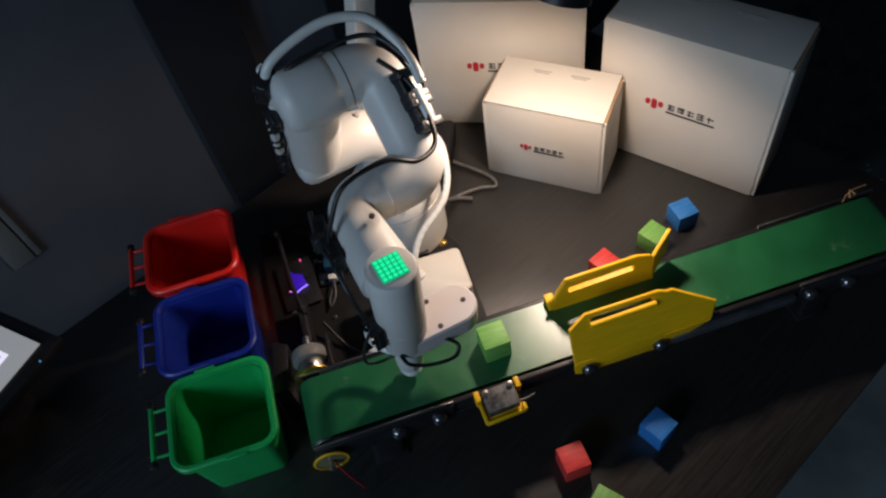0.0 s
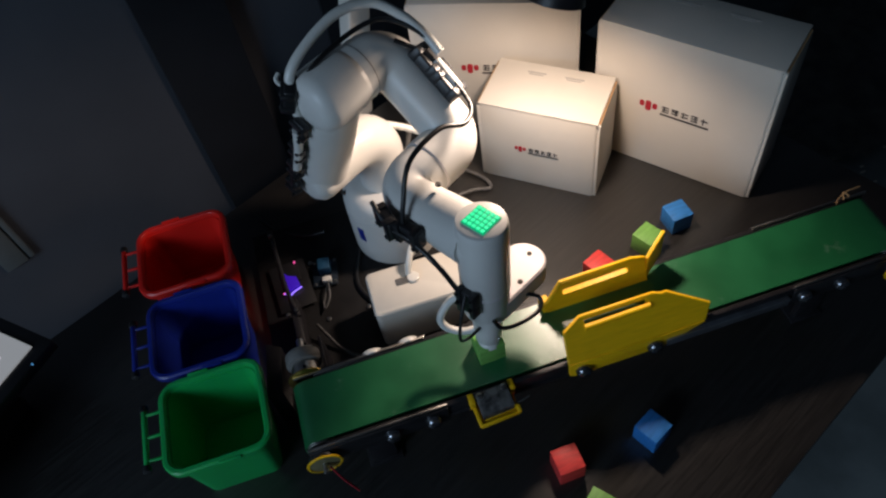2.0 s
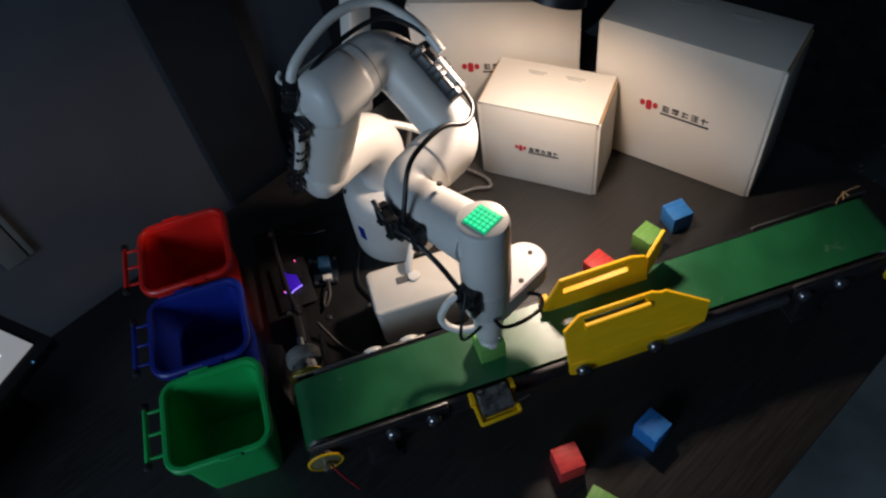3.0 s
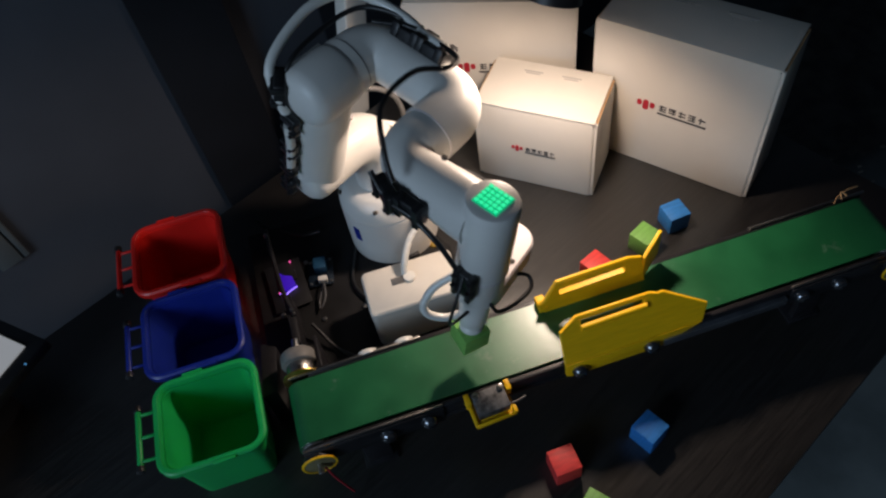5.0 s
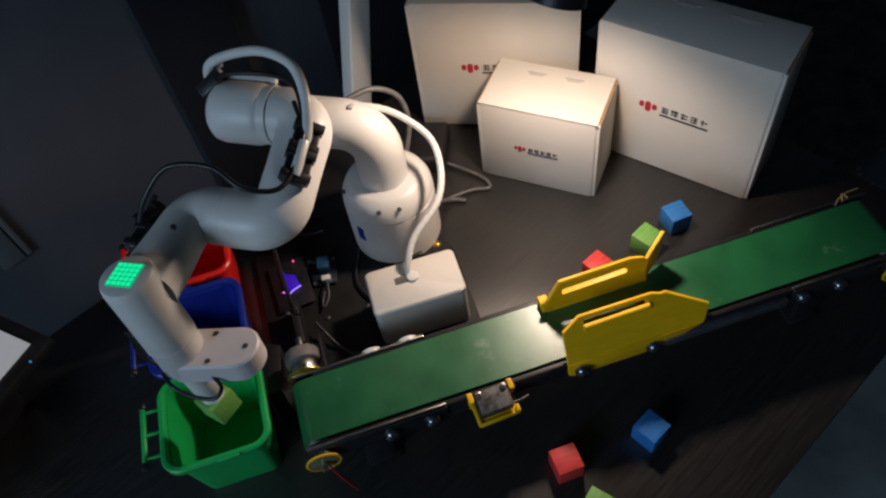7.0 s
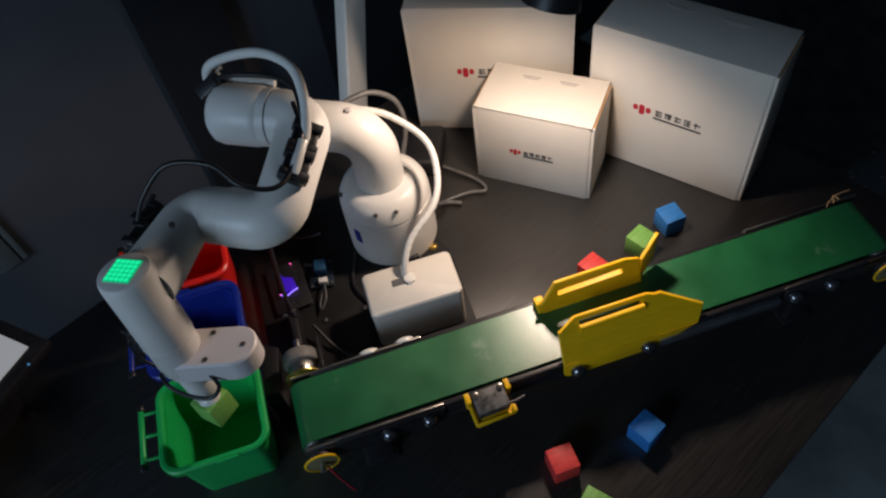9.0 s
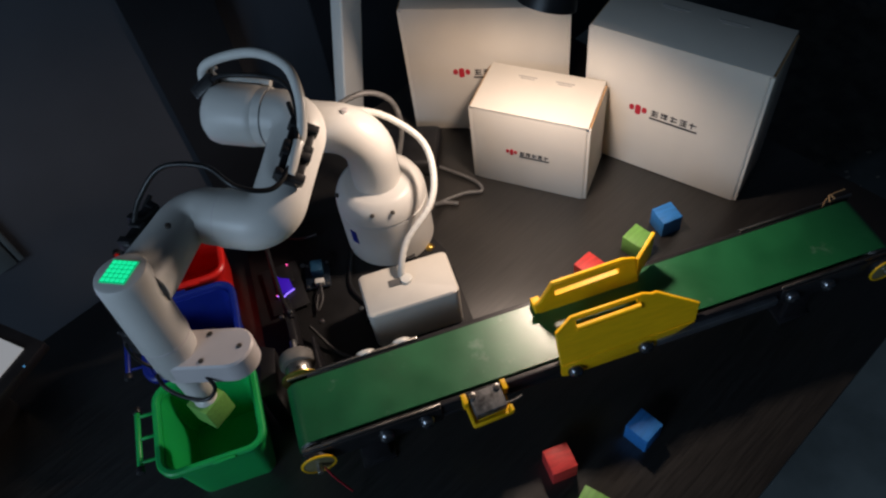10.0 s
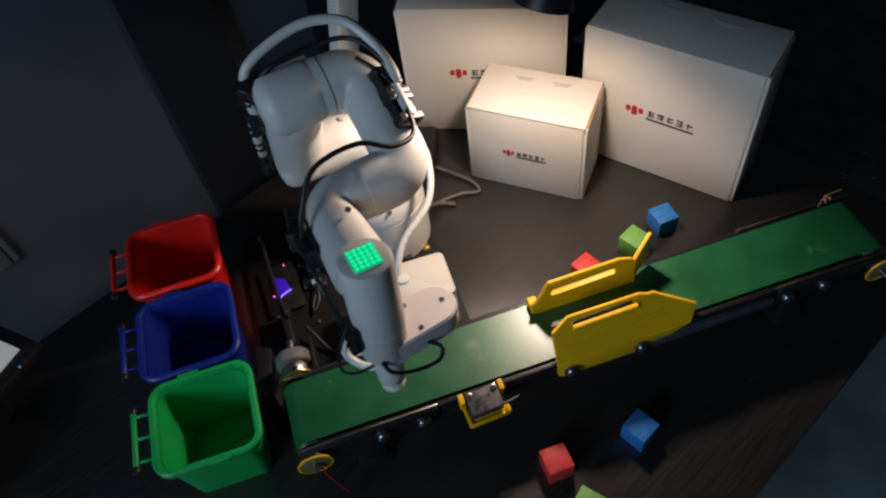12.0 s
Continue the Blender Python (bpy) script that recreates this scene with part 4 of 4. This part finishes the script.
part("power_led", box_bm(0.002, 0.002, 0.002, 0, (-0.018, -0.0165, -0.002)), GLOW_BLUE, mon, "tiny blue LED")
part("foot", box_bm(0.2, 0.14, 0.087, 0.01, (-0.146, 0.0975, -0.0615)), BLACK, mon, "black stand")


def cloth():
    bm = bmesh.new()
    n = 40
    vs = {}
    for i in range(n + 1):
        for j in range(n + 1):
            x, y = (i / n - 0.5) * 0.9, (j / n - 0.5) * 0.75
            e = noise.noise((x * 5, y * 5, 3)) * 0.12
            if math.hypot(x / 0.42, y / 0.34) + e * 3 < 1:
                z = 0.02 + 0.035 * abs(noise.noise((x * 7, y * 7, 1))) + 0.012 * noise.noise((x * 22, y * 22, 5))
                vs[i, j] = bm.verts.new((x, y, z))
    for (i, j), v in list(vs.items()):
        q = [vs.get(k) for k in ((i, j), (i + 1, j), (i + 1, j + 1), (i, j + 1))]
        if all(q):
            bm.faces.new(q)
    r = bmesh.ops.solidify(bm, geom=bm.faces[:], thickness=0.006)
    c = part("cloth", finish(bm), CLOTH)
    c.matrix_world = pose(1.50, 1.33, FLOOR_Z, 0, 0, 20)
    tagged(c, "crumpled dark grey cloth on the carpet", "cloth")


cloth()
random.seed(4)
lint = bmesh.new()
for k in range(14):
    at = (1.27 + random.uniform(-0.10, 0.14), 1.03 + random.uniform(-0.12, 0.12), FLOOR_Z + 0.002)
    join(lint, box_bm(random.uniform(0.004, 0.014), random.uniform(0.003, 0.010), 0.003, 0.0006, at))
tagged(part("paper_scraps", lint, CARD), "small pale paper scraps on the carpet", "scraps", kind="stuff")


# ---- motion ----
# seconds, then degrees: turn, upper arm, forearm, wrist pitch, head lean, tool heading
PICK = ((0.0, -77.7, 63.9, -39.0, -3.1, 2.4, 10.5),
        (0.5, -64.2, 68.8, -34.1, -3.9, 3.6, 30.0),
        (1.0, -57.6, 71.1, -28.4, -0.9, 4.6, 36.0),
        (1.6, -57.4, 71.5, -29.0, -0.9, 4.9, 36.0),
        (2.0, -58.1, 66.6, -37.3, 0.8, 3.7, 30.0),
        (4.3, -58.1, 66.6, -37.3, 0.8, 3.7, 30.0))
CARRY = ((4.8, -55.8, 67.4, -30.8, -10.1, 6.9, 45.0),
        (5.0, -58.1, 68.7, -9.6, -7.0, 7.2, 40.0),
        (5.5, -70.8, 68.0, -1.0, 1.0, 6.8, 34.0),
        (6.0, -103.2, 54.9, -3.1, 5.5, -0.7, 6.2),
        (6.5, -120.2, 47.3, -15.2, 3.8, -3.9, -18.1),
        (7.0, -120.2, 46.9, -14.4, 5.0, -4.1, -20.1),
        (9.0, -120.0, 47.4, -12.8, 6.5, -4.5, -19.1))
BACK = ((10.2, -120.1, 47.6, -13.8, 6.5, -4.4, -20.1),
        (10.5, -118.2, 47.5, 4.1, 12.2, -4.2, 7.7),
        (11.0, -118.7, 51.3, 8.3, 13.5, -4.3, 13.8),
        (11.5, -109.3, 54.6, 6.5, 16.0, -0.2, 14.7),
        (12.0, -79.7, 63.3, -24.6, 3.3, 3.2, 16.5))
JOINTS = PICK + CARRY + BACK


def joints(t):
    """Joint angles at t: a monotone cubic through the rows."""
    rows = JOINTS
    i = max(0, min(len(rows) - 2, sum(r[0] <= t for r in rows) - 1))
    a, b = rows[i], rows[i + 1]
    h = b[0] - a[0]
    s = (t - a[0]) / h
    out = []

    def slope(k, j):
        if k == 0 or k == len(rows) - 1:
            return 0.0
        p, q, r = rows[k - 1], rows[k], rows[k + 1]
        d0, d1 = (q[j] - p[j]) / (q[0] - p[0]), (r[j] - q[j]) / (r[0] - q[0])
        return 0.0 if d0 * d1 <= 0 else 2 * d0 * d1 / (d0 + d1)
    for j in range(1, 7):
        m0, m1 = slope(i, j), slope(i + 1, j)
        out.append((2 * s ** 3 - 3 * s * s + 1) * a[j] + (s ** 3 - 2 * s * s + s) * h * m0 + (3 * s * s - 2 * s ** 3) * b[j] + (s ** 3 - s * s) * h * m1)
    return [radians(v) for v in out]


def basis(x, y, z, at):
    m = Matrix((x, y, z)).transposed().to_4x4()
    m.translation = at
    return m


def arm_poses(t):
    """Poses of shoulder, upper arm, forearm, wrist, head, tool and hose arch in the arm's own space."""
    q1, q2, q3, q4, q5, q6 = joints(t)
    up = Vector((0, 0, 1))
    e, a = Vector((math.cos(q1), math.sin(q1), 0)), Vector((math.sin(q1), -math.cos(q1), 0))
    o = Vector((0, 0, H1 - BASE[2]))

    def ray(q):
        return math.cos(q) * e + math.sin(q) * up

    def link(q, at):
        x = ray(q)
        return basis(x, a, x.cross(a), at)
    j3 = o + A2 * ray(q2)
    j4 = j3 + A3 * ray(q3)
    f = ray(q4)
    o6 = j4 + D4 * a + D5 * f
    n = math.sin(q4) * e - math.cos(q4) * up
    down = math.cos(q5) * n + math.sin(q5) * a
    z = -down
    head_m = basis(f, z.cross(f), z, o6)
    u = Vector((math.cos(q6), math.sin(q6), 0))
    u = (u - z * u.dot(z)).normalized()
    # the arch sinks towards the joint as the elbow closes
    slack = (math.degrees(q2 - q3) - 65) / 45
    bend = link((q2 + q3) / 2, j3)
    bend.translation += slack * (-0.009 * a + 0.008 * bend.to_3x3().col[2])
    return link(0.0, o), link(q2, j3 - A2 * ray(q2)), link(q3, j3), link(q4, j4), head_m, basis(u, z.cross(u), z, o6), bend


def motions():
    times = [round(0.1 * k, 1) for k in range(121)]
    poses = [arm_poses(t) for t in times]
    for k, ob in enumerate((shoulder, upper_arm, forearm, wrist, head, tool, arch)):
        walk(ob, [(t, p[k]) for t, p in zip(times, poses)])
    # the cube: at rest on the belt, held by the cup, then dropped into the bin
    rows, start = [], pose(0.0876, 0.3923, 0.1172, 0, 0, 2.1)
    grip = None
    for t, p in zip(times, poses):
        cup = pose(*BASE) @ p[5]
        if t <= 4.3:
            rows.append((t, start))
            if t == 4.3:
                hold = cup.inverted() @ start
                grip = Matrix.Translation((0, 0, -LT - 0.0152)) @ hold.to_quaternion().to_matrix().to_4x4()
        elif t <= 10.2:
            rows.append((t, cup @ grip))
        elif t <= 10.5:
            fall = (0.0, 0.035, 0.085, 0.107)[round((t - 10.2) * 10)]
            m = rows[-1][1].copy()
            m.translation.z = max(0.0195, 0.1228 - fall)
            m.translation.x, m.translation.y = -0.2165, 0.4290
            if t >= 10.5:
                m = pose(-0.1985, 0.4020, 0.0185, 0, 0, 8)
            rows.append((t, m))
        else:
            rows.append((t, pose(-0.1985, 0.4020, 0.0185, 0, 0, 8)))
    walk(moved_cube, rows)
    # the hose bends between the pump's outlet and the shoulder's back
    keyed = [[] for _ in range(HOSE_N)]
    for t, p in list(zip(times, poses))[::2]:
        s = pose(*BASE) @ p[0]
        a, d = Vector((0.0317, 0.5385, 0.086)), s @ Vector((-0.025, 0.026, -0.010))
        side, rear = Vector((0.1085, 0.6241, 0.160)), Vector((0.1061, 0.6618, 0.180))
        pts = smooth_path([a, Vector((0.036, 0.546, 0.100)), Vector((0.0521, 0.5642, 0.118)), Vector((0.0919, 0.5888, 0.140)), side, rear, rear.lerp(d, 0.55) + Vector((0.006, 0.006, 0.004)), d], 12)
        lens = [0.0]
        for u, v in zip(pts, pts[1:]):
            lens.append(lens[-1] + (v - u).length)
        step = lens[-1] / HOSE_N
        ref = Vector((1, 0, 0))
        for k in range(HOSE_N):
            ends = []
            for want in (k * step, (k + 1) * step):
                i = max(0, min(len(pts) - 2, sum(x <= want for x in lens) - 1))
                ends.append(pts[i].lerp(pts[i + 1], min(1.0, (want - lens[i]) / max(1e-9, lens[i + 1] - lens[i]))))
            z = (ends[1] - ends[0]).normalized()
            x = (ref - z * ref.dot(z)).normalized()
            keyed[k].append((t, basis(x, z.cross(x), z, (ends[0] + ends[1]) / 2)))
    for ob, r in zip(hose_pieces, keyed):
        walk(ob, r)


motions()
